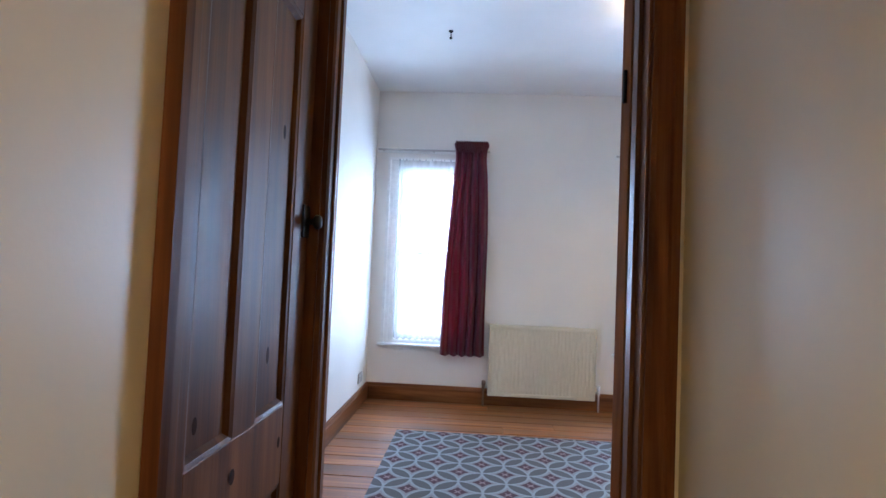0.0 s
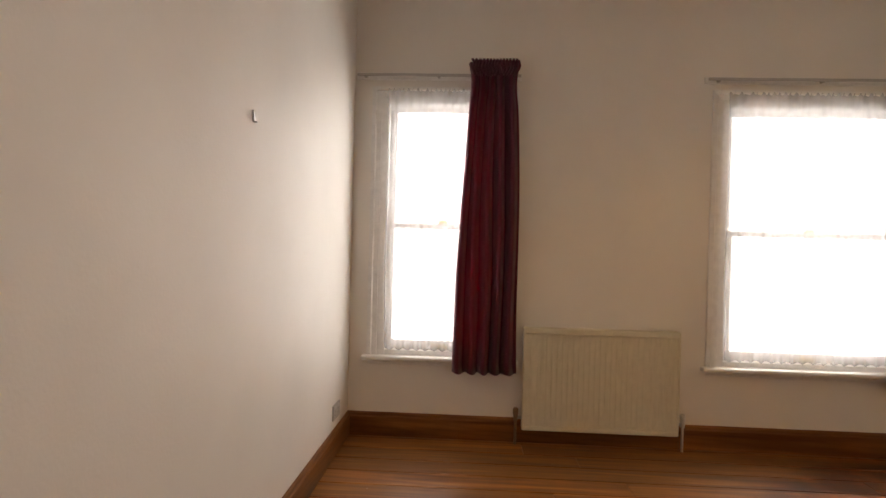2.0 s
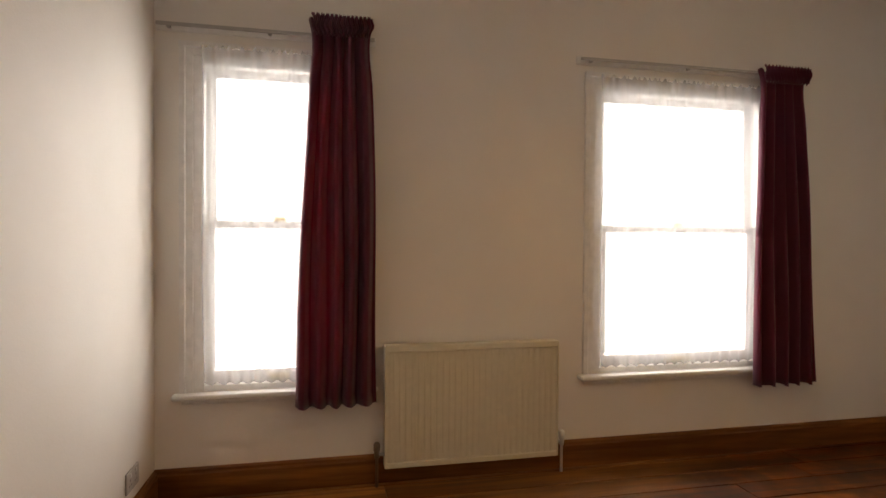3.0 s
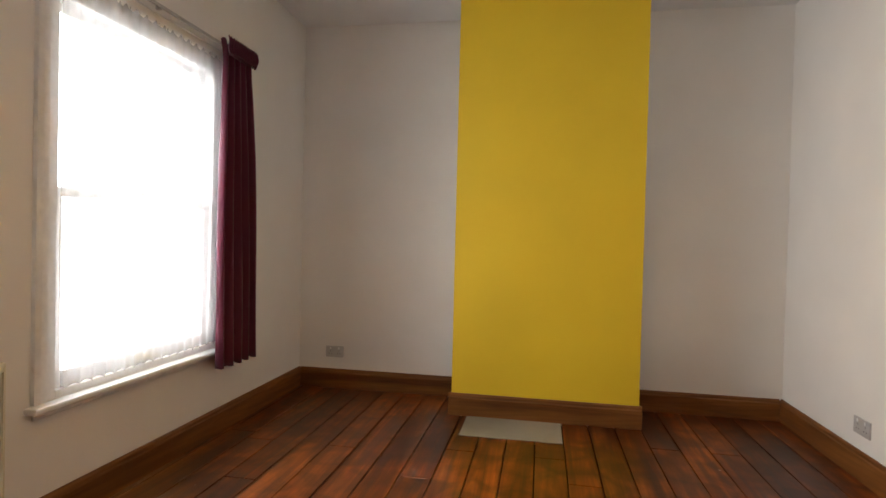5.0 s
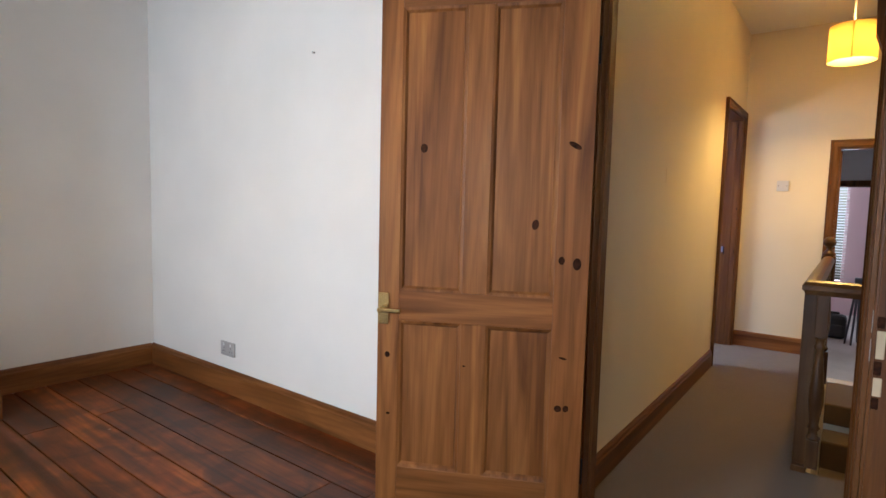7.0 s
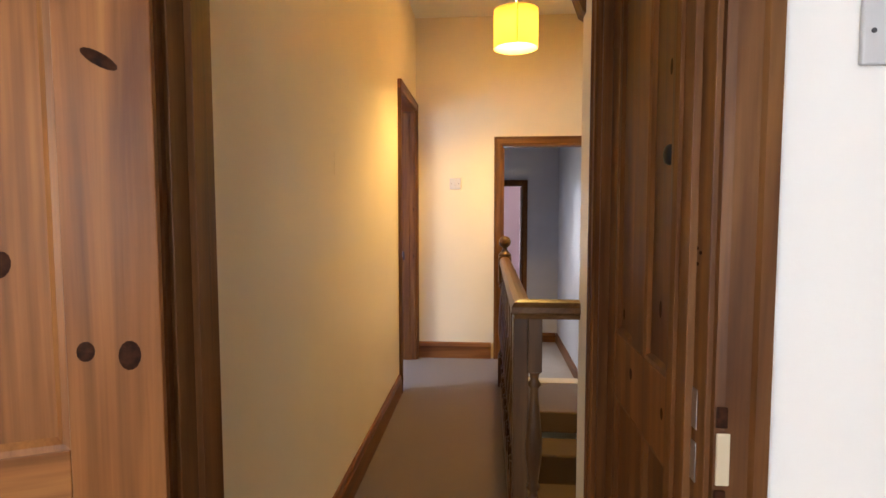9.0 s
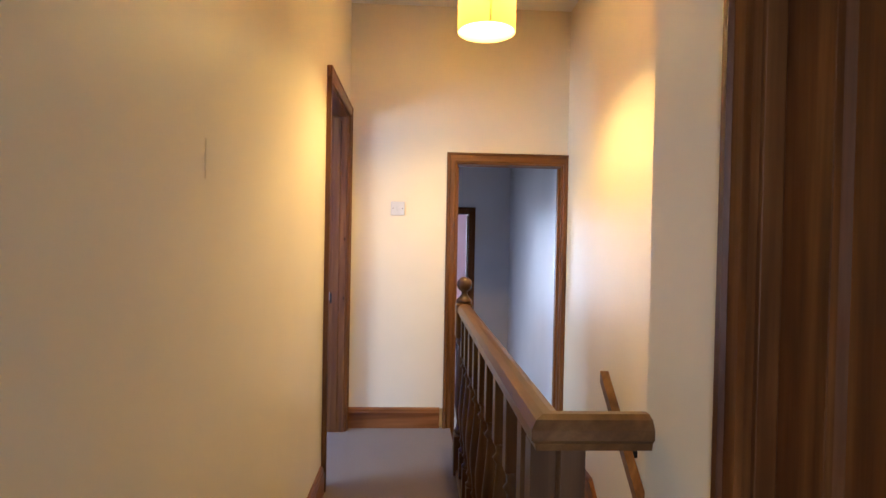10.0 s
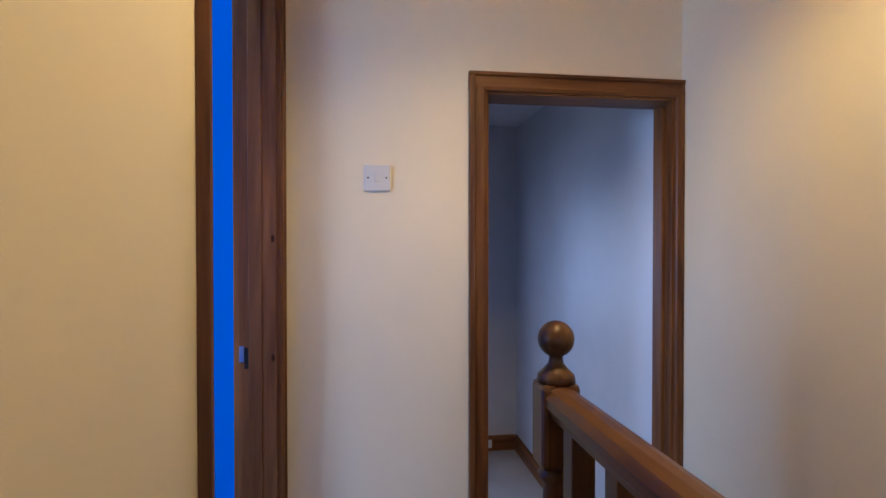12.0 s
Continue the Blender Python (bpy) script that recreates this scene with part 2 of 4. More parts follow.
def cloth(name, colour, through_colour, share, clear=0.0, rough=0.8, weave=500.0):
    """Fabric: diffuse front, some light passing through, and for net a share of open holes."""
    m, n, l, b = nodes_of(name)
    b.inputs["Roughness"].default_value = rough
    b.inputs["Sheen Weight"].default_value = 0.25
    tc = n.new("ShaderNodeTexCoord")
    no = n.new("ShaderNodeTexNoise")
    no.inputs["Scale"].default_value = weave
    l.new(tc.outputs["Object"], no.inputs["Vector"])
    r = ramp(n, [(0.3, tuple(c * 0.8 for c in colour)), (0.7, colour)])
    l.new(no.outputs[0], r.inputs[0])
    l.new(r.outputs[0], b.inputs["Base Color"])
    tr = n.new("ShaderNodeBsdfTranslucent")
    tr.inputs[0].default_value = (*through_colour, 1)
    mx = n.new("ShaderNodeMixShader")
    mx.inputs[0].default_value = share
    l.new(b.outputs[0], mx.inputs[1])
    l.new(tr.outputs[0], mx.inputs[2])
    last = mx
    if clear:
        cl = n.new("ShaderNodeBsdfTransparent")
        m2 = n.new("ShaderNodeMixShader")
        m2.inputs[0].default_value = clear
        l.new(mx.outputs[0], m2.inputs[1])
        l.new(cl.outputs[0], m2.inputs[2])
        last = m2
    l.new(last.outputs[0], n["Material Output"].inputs["Surface"])
    return m


def glass_mat():
    m, n, l, b = nodes_of("window_glass")
    cl, gl, mx = n.new("ShaderNodeBsdfTransparent"), n.new("ShaderNodeBsdfGlossy"), n.new("ShaderNodeMixShader")
    mx.inputs[0].default_value = 0.045
    gl.inputs["Roughness"].default_value = 0.02
    cl.inputs[0].default_value = (0.97, 0.985, 0.98, 1)
    l.new(cl.outputs[0], mx.inputs[1])
    l.new(gl.outputs[0], mx.inputs[2])
    l.new(mx.outputs[0], n["Material Output"].inputs["Surface"])
    return m


def rug_mat():
    """Interlaced circles: grey petals, pale outlines, maroon diamonds with a small pale cross."""
    m, n, l, b = nodes_of("rug_pattern")
    tc, mp = n.new("ShaderNodeTexCoord"), n.new("ShaderNodeMapping")
    mp.inputs["Rotation"].default_value = (0, 0, radians(45))
    mp.inputs["Scale"].default_value = (5.28, 4.85, 1)
    mp.inputs["Location"].default_value = (0.13, -0.25, 0)
    l.new(tc.outputs["Object"], mp.inputs["Vector"])

    def vm(op, a, c):
        v = n.new("ShaderNodeVectorMath")
        v.operation = op
        l.new(a, v.inputs[0])
        if c is not None:
            v.inputs[1].default_value = c
        return v.outputs["Value"] if op in ("LENGTH", "DISTANCE") else v.outputs["Vector"]

    def ma(op, a, c=None, clamp=False):
        v = n.new("ShaderNodeMath")
        v.operation, v.use_clamp = op, clamp
        for k, q in enumerate((a, c)):
            if q is None:
                continue
            if isinstance(q, (int, float)):
                v.inputs[k].default_value = q
            else:
                l.new(q, v.inputs[k])
        return v.outputs[0]

    cell = vm("SUBTRACT", vm("FRACTION", mp.outputs[0], None), (0.5, 0.5, 0.5))
    sep = n.new("ShaderNodeSeparateXYZ")
    l.new(cell, sep.inputs[0])
    flat = n.new("ShaderNodeCombineXYZ")
    ax, ay = ma("ABSOLUTE", sep.outputs[0]), ma("ABSOLUTE", sep.outputs[1])
    l.new(ax, flat.inputs[0])
    l.new(ay, flat.inputs[1])
    d = ma("MINIMUM", vm("DISTANCE", flat.outputs[0], (1, 0, 0)), vm("DISTANCE", flat.outputs[0], (0, 1, 0)))
    petal = ma("LESS_THAN", d, 0.672)
    line = ma("LESS_THAN", d, 0.738)
    man = ma("ADD", ax, ay)
    dia = ma("GREATER_THAN", d, 0.81)
    cross = ma("MULTIPLY", ma("LESS_THAN", ma("MINIMUM", ax, ay), 0.02), ma("LESS_THAN", man, 0.14))
    no = n.new("ShaderNodeTexNoise")
    no.inputs["Scale"].default_value, no.inputs["Detail"].default_value = 300, 3
    l.new(tc.outputs["Object"], no.inputs["Vector"])

    def mix(f, a, c):
        v = n.new("ShaderNodeMixRGB")
        l.new(f, v.inputs[0])
        for k, q in ((1, a), (2, c)):
            if isinstance(q, tuple):
                v.inputs[k].default_value = (*q, 1)
            else:
                l.new(q, v.inputs[k])
        return v.outputs[0]

    c = mix(dia, (0.2, 0.185, 0.185), (0.048, 0.01, 0.016))
    c = mix(cross, c, (0.24, 0.16, 0.16))
    c = mix(line, c, (0.24, 0.25, 0.26))
    c = mix(petal, c, (0.07, 0.066, 0.062))
    g = n.new("ShaderNodeMixRGB")
    g.blend_type, g.inputs[0].default_value = "MULTIPLY", 0.5
    gr = ramp(n, [(0.3, (0.6, 0.6, 0.6)), (0.7, (1, 1, 1))])
    l.new(no.outputs[0], gr.inputs[0])
    l.new(c, g.inputs[1])
    l.new(gr.outputs[0], g.inputs[2])
    l.new(g.outputs[0], b.inputs["Base Color"])
    b.inputs["Roughness"].default_value = 0.9
    bp = n.new("ShaderNodeBump")
    bp.inputs["Strength"].default_value, bp.inputs["Distance"].default_value = 0.4, 0.002
    l.new(no.outputs[0], bp.inputs["Height"])
    l.new(bp.outputs[0], b.inputs["Normal"])
    return m


def glow(name, colour, strength):
    m, n, l, b = nodes_of(name)
    b.inputs["Emission Color"].default_value = (*colour, 1)
    b.inputs["Emission Strength"].default_value = strength
    return m


M_WALL = plaster("warm_white_emulsion", (0.8, 0.765, 0.715))
M_HALL = plaster("cream_silk_emulsion", (0.69, 0.61, 0.45), rough=0.4, bump=0.07, spec=0.32)
M_CEIL = plaster("white_ceiling_paint", (0.8, 0.79, 0.77), bump=0.1)
M_YELLOW = plaster("mustard_yellow_emulsion", (0.69, 0.47, 0.022), var=0.06)
M_BLUE = plaster("bright_blue_emulsion", (0.012, 0.2, 0.7), var=0.03)
M_PINK = plaster("pale_pink_emulsion", (0.72, 0.55, 0.56))
M_GREY = plaster("grey_white_emulsion", (0.6, 0.59, 0.6), var=0.1, rough=0.4)
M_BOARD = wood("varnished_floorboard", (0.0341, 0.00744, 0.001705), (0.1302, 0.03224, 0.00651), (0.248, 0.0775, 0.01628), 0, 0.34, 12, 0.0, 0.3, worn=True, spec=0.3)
M_GAP = paint("dark_floor_gap", (0.012, 0.008, 0.006), 0.9)
M_SKIRT = wood("stained_skirting", (0.09, 0.0305, 0.00756), (0.1857, 0.07038, 0.01782), (0.2757, 0.1173, 0.03348), 0, 0.42, 9, 0.05, 0.12)
M_SKIRT_Y = wood("stained_skirting_lengthwise", (0.09, 0.0305, 0.00756), (0.1857, 0.07038, 0.01782), (0.2757, 0.1173, 0.03348), 1, 0.42, 9, 0.05, 0.12)
M_PINE = wood("stripped_pine_upright", (0.1066, 0.03434, 0.0075), (0.2258, 0.08489, 0.01975), (0.3261, 0.1387, 0.03625), 2, 0.45, 11, 0.03, 0.14)
M_FRAME = wood("brown_stained_frame_upright", (0.06397, 0.02239, 0.005148), (0.1355, 0.05533, 0.01356), (0.1957, 0.09038, 0.02488), 2, 0.45, 11, 0.03, 0.14)
M_PINE_X = wood("stripped_pine_crosswise", (0.1066, 0.03434, 0.0075), (0.2258, 0.08489, 0.01975), (0.3261, 0.1387, 0.03625), 0, 0.45, 11, 0.03, 0.14)
M_FRAME_X = wood("brown_stained_frame_crosswise", (0.06397, 0.02239, 0.005148), (0.1355, 0.05533, 0.01356), (0.1957, 0.09038, 0.02488), 0, 0.45, 11, 0.03, 0.14)
M_DARKPINE = wood("dark_varnished_pine_upright", (0.05092, 0.01593, 0.00345), (0.1212, 0.04455, 0.01065), (0.2001, 0.0837, 0.024), 2, 0.42, 11, 0.0, 0.14, spec=0.14)
M_DARKPINE_Y = wood("dark_varnished_pine_crosswise", (0.05092, 0.01593, 0.00345), (0.1212, 0.04455, 0.01065), (0.2001, 0.0837, 0.024), 1, 0.42, 11, 0.0, 0.14, spec=0.14)
M_DARKPINE_X = wood("dark_varnished_pine_headwise", (0.05092, 0.01593, 0.00345), (0.1212, 0.04455, 0.01065), (0.2001, 0.0837, 0.024), 0, 0.42, 11, 0.0, 0.14, spec=0.14)
M_LINING = wood("worn_varnished_lining", (0.06854, 0.0229, 0.0054), (0.1452, 0.05659, 0.01422), (0.2097, 0.09245, 0.0261), 2, 0.45, 11, 0.03, 0.14)
M_SWITCH = paint("greyed_plastic", (0.53, 0.52, 0.52), 0.35, 0, 0.03)
M_RAIL = wood("oak_stained_handrail", (0.0561, 0.02162, 0.0054), (0.1062, 0.04692, 0.01305), (0.1513, 0.0736, 0.02205), 1, 0.35, 10, 0.12, 0.1)
M_TURN = wood("stained_turned_wood", (0.04212, 0.01729, 0.005928), (0.08424, 0.03952, 0.01383), (0.1217, 0.06422, 0.02371), 2, 0.36, 10, 0.2, 0.14)
M_GLOSS = paint("white_gloss_paint", (0.78, 0.77, 0.75), 0.3)
M_RAD = paint("cream_radiator_enamel", (0.66, 0.61, 0.47), 0.35, 0, 0.03)
M_PLASTIC = paint("white_plastic", (0.72, 0.72, 0.71), 0.3, 0, 0.02)
M_GREYPL = paint("grey_metal_faceplate", (0.46, 0.44, 0.42), 0.4, 0.2, 0.05)
M_BRASS = paint("polished_brass", (0.72, 0.54, 0.24), 0.25, 1.0, 0.06)
M_IRON = paint("black_iron", (0.01, 0.01, 0.011), 0.55, 0.0, 0.2, spec=0.2)
M_STEEL = paint("worn_steel", (0.5, 0.5, 0.5), 0.35, 1.0, 0.1)
M_COPPER = paint("painted_pipe", (0.2, 0.14, 0.1), 0.5, 0.2, 0.1)
M_KNOT = paint("pine_knot", (0.03, 0.0095, 0.0035), 0.7, 0, 0.6, 90, 0.1)
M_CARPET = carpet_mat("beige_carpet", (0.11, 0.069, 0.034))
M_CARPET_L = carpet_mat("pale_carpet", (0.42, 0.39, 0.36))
M_CURTAIN = cloth("burgundy_curtain_cloth", (0.088, 0.005, 0.027), (0.42, 0.006, 0.065), 0.2)
M_NET = cloth("white_net", (0.85, 0.85, 0.86), (0.88, 0.9, 0.95), 0.14, 0.62, weave=900)
M_SHADE = cloth("yellow_lampshade_cloth", (0.9, 0.74, 0.38), (0.98, 0.76, 0.36), 0.8, weave=300)
M_HEARTH = plaster("pale_cement_patch", (0.27, 0.245, 0.19), var=0.35, rough=0.35)
M_FILL = plaster("cream_filler", (0.55, 0.45, 0.3), var=0.2)
M_SCUFF = plaster("brown_scuff", (0.58, 0.5, 0.36), var=0.15)
M_GLASS = glass_mat()
M_RUG = rug_mat()
M_SLOT = paint("socket_pin_slot", (0.16, 0.15, 0.15), 0.7)
M_BLACK = paint("black_nylon", (0.015, 0.015, 0.018), 0.7)
M_DARKGREY = paint("dark_anodised_tube", (0.08, 0.08, 0.09), 0.4, 0.6)


# ---- mesh helpers ----
def box(bm, x0, x1, y0, y1, z0, z1, bev=0.0):
    vs = bmesh.ops.create_cube(bm, size=1.0)["verts"]
    bmesh.ops.scale(bm, vec=(abs(x1 - x0), abs(y1 - y0), abs(z1 - z0)), verts=vs)
    bmesh.ops.translate(bm, vec=((x0 + x1) / 2, (y0 + y1) / 2, (z0 + z1) / 2), verts=vs)
    if bev:
        es = list({e for v in vs for e in v.link_edges})
        bmesh.ops.bevel(bm, geom=es, offset=bev, segments=2, affect="EDGES", profile=0.5)
    return bm


def B(*a, **k):
    return box(bmesh.new(), *a, **k)


def lathe(bm, prof, seg=16, x=0.0, y=0.0):
    """Turn a profile of (radius, height) about the upright through x, y."""
    rings = []
    for r, z in prof:
        rings.append([bm.verts.new((x + r * math.cos(2 * math.pi * k / seg), y + r * math.sin(2 * math.pi * k / seg), z)) for k in range(seg)])
    for a, c in zip(rings, rings[1:]):
        for k in range(seg):
            f = bm.faces.new((a[k], a[(k + 1) % seg], c[(k + 1) % seg], c[k]))
            f.smooth = True
    bm.faces.new(list(reversed(rings[0])))
    bm.faces.new(rings[-1])
    return bm


def prism(bm, outline, axis, a, c):
    """An outline of two-number points drawn out along an axis from a to c."""
    def at(p, t):
        return {0: (t, p[0], p[1]), 1: (p[0], t, p[1]), 2: (p[0], p[1], t)}[axis]
    v0 = [bm.verts.new(at(p, a)) for p in outline]
    v1 = [bm.verts.new(at(p, c)) for p in outline]
    k = len(outline)
    for i in range(k):
        bm.faces.new((v0[i], v0[(i + 1) % k], v1[(i + 1) % k], v1[i]))
    bm.faces.new(list(reversed(v0)))
    bm.faces.new(v1)
    bmesh.ops.recalc_face_normals(bm, faces=bm.faces)
    return bm


def to_ob(name, bm, mat):
    me = bpy.data.meshes.new(name)
    bmesh.ops.recalc_face_normals(bm, faces=bm.faces)
    bm.to_mesh(me)
    bm.free()
    me.materials.append(mat)
    return new(name, me)


def part(name, bm, mat, parent, label=""):
    ob = to_ob(name, bm, mat)
    ob.parent = parent
    if label:
        ob["label"] = label
    return ob


def thing(name, m, label, category, group="", kind=""):
    ob = new(name)
    ob.empty_display_size = 0.05
    ob.matrix_world = m
    return tagged(ob, label, category, group, kind)


def setting(name, bm, mat, label, category):
    return tagged(to_ob(name, bm, mat), label, category, "", "structure")


def wall_along_x(bm, x0, x1, y0, y1, z0, z1, holes=()):
    """A wall with rectangular holes (xa, xb, za, zb) right through it."""
    xs = sorted({x0, x1, *[h[0] for h in holes], *[h[1] for h in holes]})
    zs = sorted({z0, z1, *[h[2] for h in holes], *[h[3] for h in holes]})
    for a, c in zip(xs, xs[1:]):
        for d, e in zip(zs, zs[1:]):
            if not any(h[0] <= a and c <= h[1] and h[2] <= d and e <= h[3] for h in holes):
                box(bm, a, c, y0, y1, d, e)
    return bm


def wall_along_y(bm, x0, x1, y0, y1, z0, z1, holes=()):
    ys = sorted({y0, y1, *[h[0] for h in holes], *[h[1] for h in holes]})
    zs = sorted({z0, z1, *[h[2] for h in holes], *[h[3] for h in holes]})
    for a, c in zip(ys, ys[1:]):
        for d, e in zip(zs, zs[1:]):
            if not any(h[0] <= a and c <= h[1] and h[2] <= d and e <= h[3] for h in holes):
                box(bm, x0, x1, a, c, d, e)
    return bm


# ---- plan ----
XR, YB, HC = 4.55, 3.515, 2.825          # bedroom: width, depth, height
DL, DR, DT = 0.555, 1.335, 1.985         # bedroom doorway
WT = 0.13                                # partition thickness
HX, HE, HH = 1.43, -3.575, 2.69          # landing: long wall, end wall, height
HB = HX + 0.117                          # far face of the long wall
CX, CE = 0.55, -1.10                     # cupboard wall face and its end
SX = 0.03                                # stairwell side wall
ST = -0.19                               # lower landing
PF = -0.37                               # passage floor
W1 = (0.17, 0.98, 0.515, 2.15)
W2 = (2.27, 3.40, 0.515, 2.15)

# ---- walls ----
bm = bmesh.new()
wall_along_x(bm, -0.15, XR + 0.15, YB, YB + 0.30, -0.2, HC, [W1, W2])
setting("wall_window_side", bm, M_WALL, "warm white plastered wall with two sash windows", "wall")
setting("wall_party", B(-0.15, 0, -0.0, YB, -0.2, HC), M_WALL, "warm white plastered wall, faintly marked", "wall")
setting("wall_alcoves", B(XR, XR + 0.15, -WT, YB, -0.2, HC), M_WALL, "warm white plastered wall of the alcoves", "wall")
bm = bmesh.new()
wall_along_x(bm, 0, XR, -WT / 2, 0, -0.2, HC, [(DL - 0.03, DR + 0.03, -0.2, DT + 0.03)])
setting("wall_door_side", bm, M_WALL, "warm white plastered wall with the bedroom doorway", "wall")
bm = bmesh.new()
wall_along_x(bm, CX, HX, -WT, -WT / 2 - 0.001, -0.2, HC, [(DL - 0.03, DR + 0.03, -0.2, DT + 0.03)])
setting("wall_door_landing_side", bm, M_HALL, "cream wall above and beside the bedroom doorway", "wall")
bm = B(4.13, XR, 1.005, 2.215, -0.1, HC)
cb = setting("chimney_breast", bm, M_WALL, "plain projecting chimney breast, white sides", "chimney breast")
setting("chimney_breast_face", B(4.124, 4.1295, 1.003, 2.217, 0.0, HC - 0.001), M_YELLOW, "mustard yellow painted face of the chimney breast", "wall")
bm = bmesh.new()
wall_along_y(bm, HX, HB, HE - 0.15, -WT, -0.2, HH, [(-3.513, -2.678, -0.2, 1.975)])
setting("wall_landing_long", bm, M_HALL, "cream silk-painted landing wall with a doorway", "wall")
bm = bmesh.new()
wall_along_y(bm, CX - 0.1, CX, CE, -WT, -0.2, HH, [(-0.795, -0.131, -0.2, 1.89)])
setting("wall_cupboard", bm, M_HALL, "cream landing wall with a cupboard door", "wall")
setting("wall_cupboard_end", B(SX, CX - 0.1, CE, CE + 0.1, -0.2, HH), M_HALL, "cream end wall over the stairwell", "wall")
setting("wall_cupboard_back", B(SX, CX - 0.1, CE + 0.1, -WT, -0.2, HH), M_HALL, "closed cupboard block", "wall")
setting("wall_stairwell", B(SX - 0.15, SX, HE - 0.15, -WT, -3.2, HH), M_HALL, "cream stairwell wall lit by the pendant", "wall")
bm = bmesh.new()
wall_along_x(bm, SX, HX, HE - 0.13, HE, -3.2, HH, [(0.037, 0.772, ST, 1.725)])
setting("wall_landing_end", bm, M_HALL, "cream end wall of the landing with a doorway", "wall")
setting("wall_stair_apron", B(0.70, 0.76, CE, -2.98, -3.2, -0.03), M_HALL, "cream apron below the banister", "wall")
setting("wall_stair_foot", B(SX, 0.70, -0.30, -0.15, -3.2, -0.2), M_HALL, "plain wall at the foot of the stairs", "wall")

# ceilings
setting("ceiling_bedroom", B(-0.15, XR + 0.15, -WT, YB + 0.3, HC, HC + 0.1), M_CEIL, "plain white bedroom ceiling", "ceiling")
setting("ceiling_landing", B(SX - 0.15, HB, HE - 0.15, -WT - 0.001, HH, HH + 0.1), M_CEIL, "plain off-white landing ceiling", "ceiling")

# floors
setting("floor_bedroom", B(-0.15, XR, -0.04, YB, -0.12, -0.022), M_GAP, "dark void under the floorboards", "floor")
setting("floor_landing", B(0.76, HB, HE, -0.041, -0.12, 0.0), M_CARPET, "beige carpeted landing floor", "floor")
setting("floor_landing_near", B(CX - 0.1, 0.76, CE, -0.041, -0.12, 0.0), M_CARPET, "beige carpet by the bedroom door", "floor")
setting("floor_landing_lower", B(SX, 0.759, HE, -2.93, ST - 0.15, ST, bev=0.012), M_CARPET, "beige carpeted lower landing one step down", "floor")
stairs = thing("stairs", pose(0.36, -2.93, ST), "beige carpeted straight flight going down", "stairs", "", "structure")
step = None
for k in range(11):
    if step is None:
        step = part("step", B(SX - 0.36, 0.34, -0.02, 0.26, -0.25, 0, bev=0.012), M_CARPET, stairs)
    else:
        step = step.copy()
        scene.collection.objects.link(step)
    step.location = (0, k * 0.235, -0.19 * (k + 1))

# passage and back room past the landing
PE, PX = -5.73, 1.25
bm = bmesh.new()
wall_along_x(bm, SX, PX + 1.3, PE - 0.13, PE, PF, 2.05, [(0.44, 1.12, PF, 1.50)])
setting("wall_passage_end", bm, M_GREY, "grey-white end wall of the passage with a doorway", "wall")
setting("wall_passage_side", B(SX - 0.15, SX, -9.0, HE - 0.151, PF - 0.1, 2.05), M_GREY, "grey-white passage wall lit by daylight", "wall")
bm = bmesh.new()
wall_along_y(bm, PX, PX + 0.13, PE, HE - 0.131, PF, 2.05, [(-4.9, -4.1, -0.05, 1.15)])
setting("wall_passage_window_side", bm, M_GREY, "grey-white passage wall with a window", "wall")
setting("ceiling_passage", B(SX - 0.15, PX + 1.5, -9.0, HE - 0.131, 2.05, 2.12), M_CEIL, "low white passage ceiling", "ceiling")
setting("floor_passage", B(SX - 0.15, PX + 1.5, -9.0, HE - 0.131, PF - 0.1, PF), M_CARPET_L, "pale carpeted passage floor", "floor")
setting("threshold_step", B(0.071, 0.771, HE - 0.13, HE, ST - 0.2, ST - 0.003), M_CARPET, "carpeted threshold step", "step")
bm = bmesh.new()
wall_along_x(bm, SX, PX + 1.3, -8.7, -8.55, PF, 2.05, [(0.74, 1.86, 0.15, 1.62)])
setting("wall_back_room_end", bm, M_PINK, "pale pink wall with a window", "wall")
setting("wall_back_room_side", B(PX + 1.3, PX + 1.45, -9.0, HE, PF, 2.05), M_PINK, "pale pink side wall", "wall")
setting("wall_back_room_lining", B(SX, SX + 0.015, -8.55, PE - 0.131, PF, 2.05), M_PINK, "pale pink wall of the back room", "wall")

# blue room
setting("wall_blue_end", B(HB, 4.7, HE - 0.15, HE, -0.2, HH), M_BLUE, "bright blue painted wall", "wall")
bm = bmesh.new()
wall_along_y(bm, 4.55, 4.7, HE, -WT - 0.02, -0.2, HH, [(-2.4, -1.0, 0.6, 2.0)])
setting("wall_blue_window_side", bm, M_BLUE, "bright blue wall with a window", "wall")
setting("wall_blue_near", B(HB, 4.7, -WT - 0.02, -WT / 2 - 0.002, -0.2, HH), M_BLUE, "bright blue painted wall", "wall")
setting("wall_blue_lining", B(HB, HB + 0.01, -2.6, -WT - 0.02, -0.2, HH), M_BLUE, "bright blue painted wall", "wall")
setting("floor_blue", B(HB, 4.7, HE, -0.041, -0.12, 0.0), M_CARPET, "beige carpeted floor", "floor")
setting("ceiling_blue", B(HB, 4.7, HE - 0.15, -0.066, HH, HH + 0.1), M_CEIL, "white ceiling of the blue room", "ceiling")


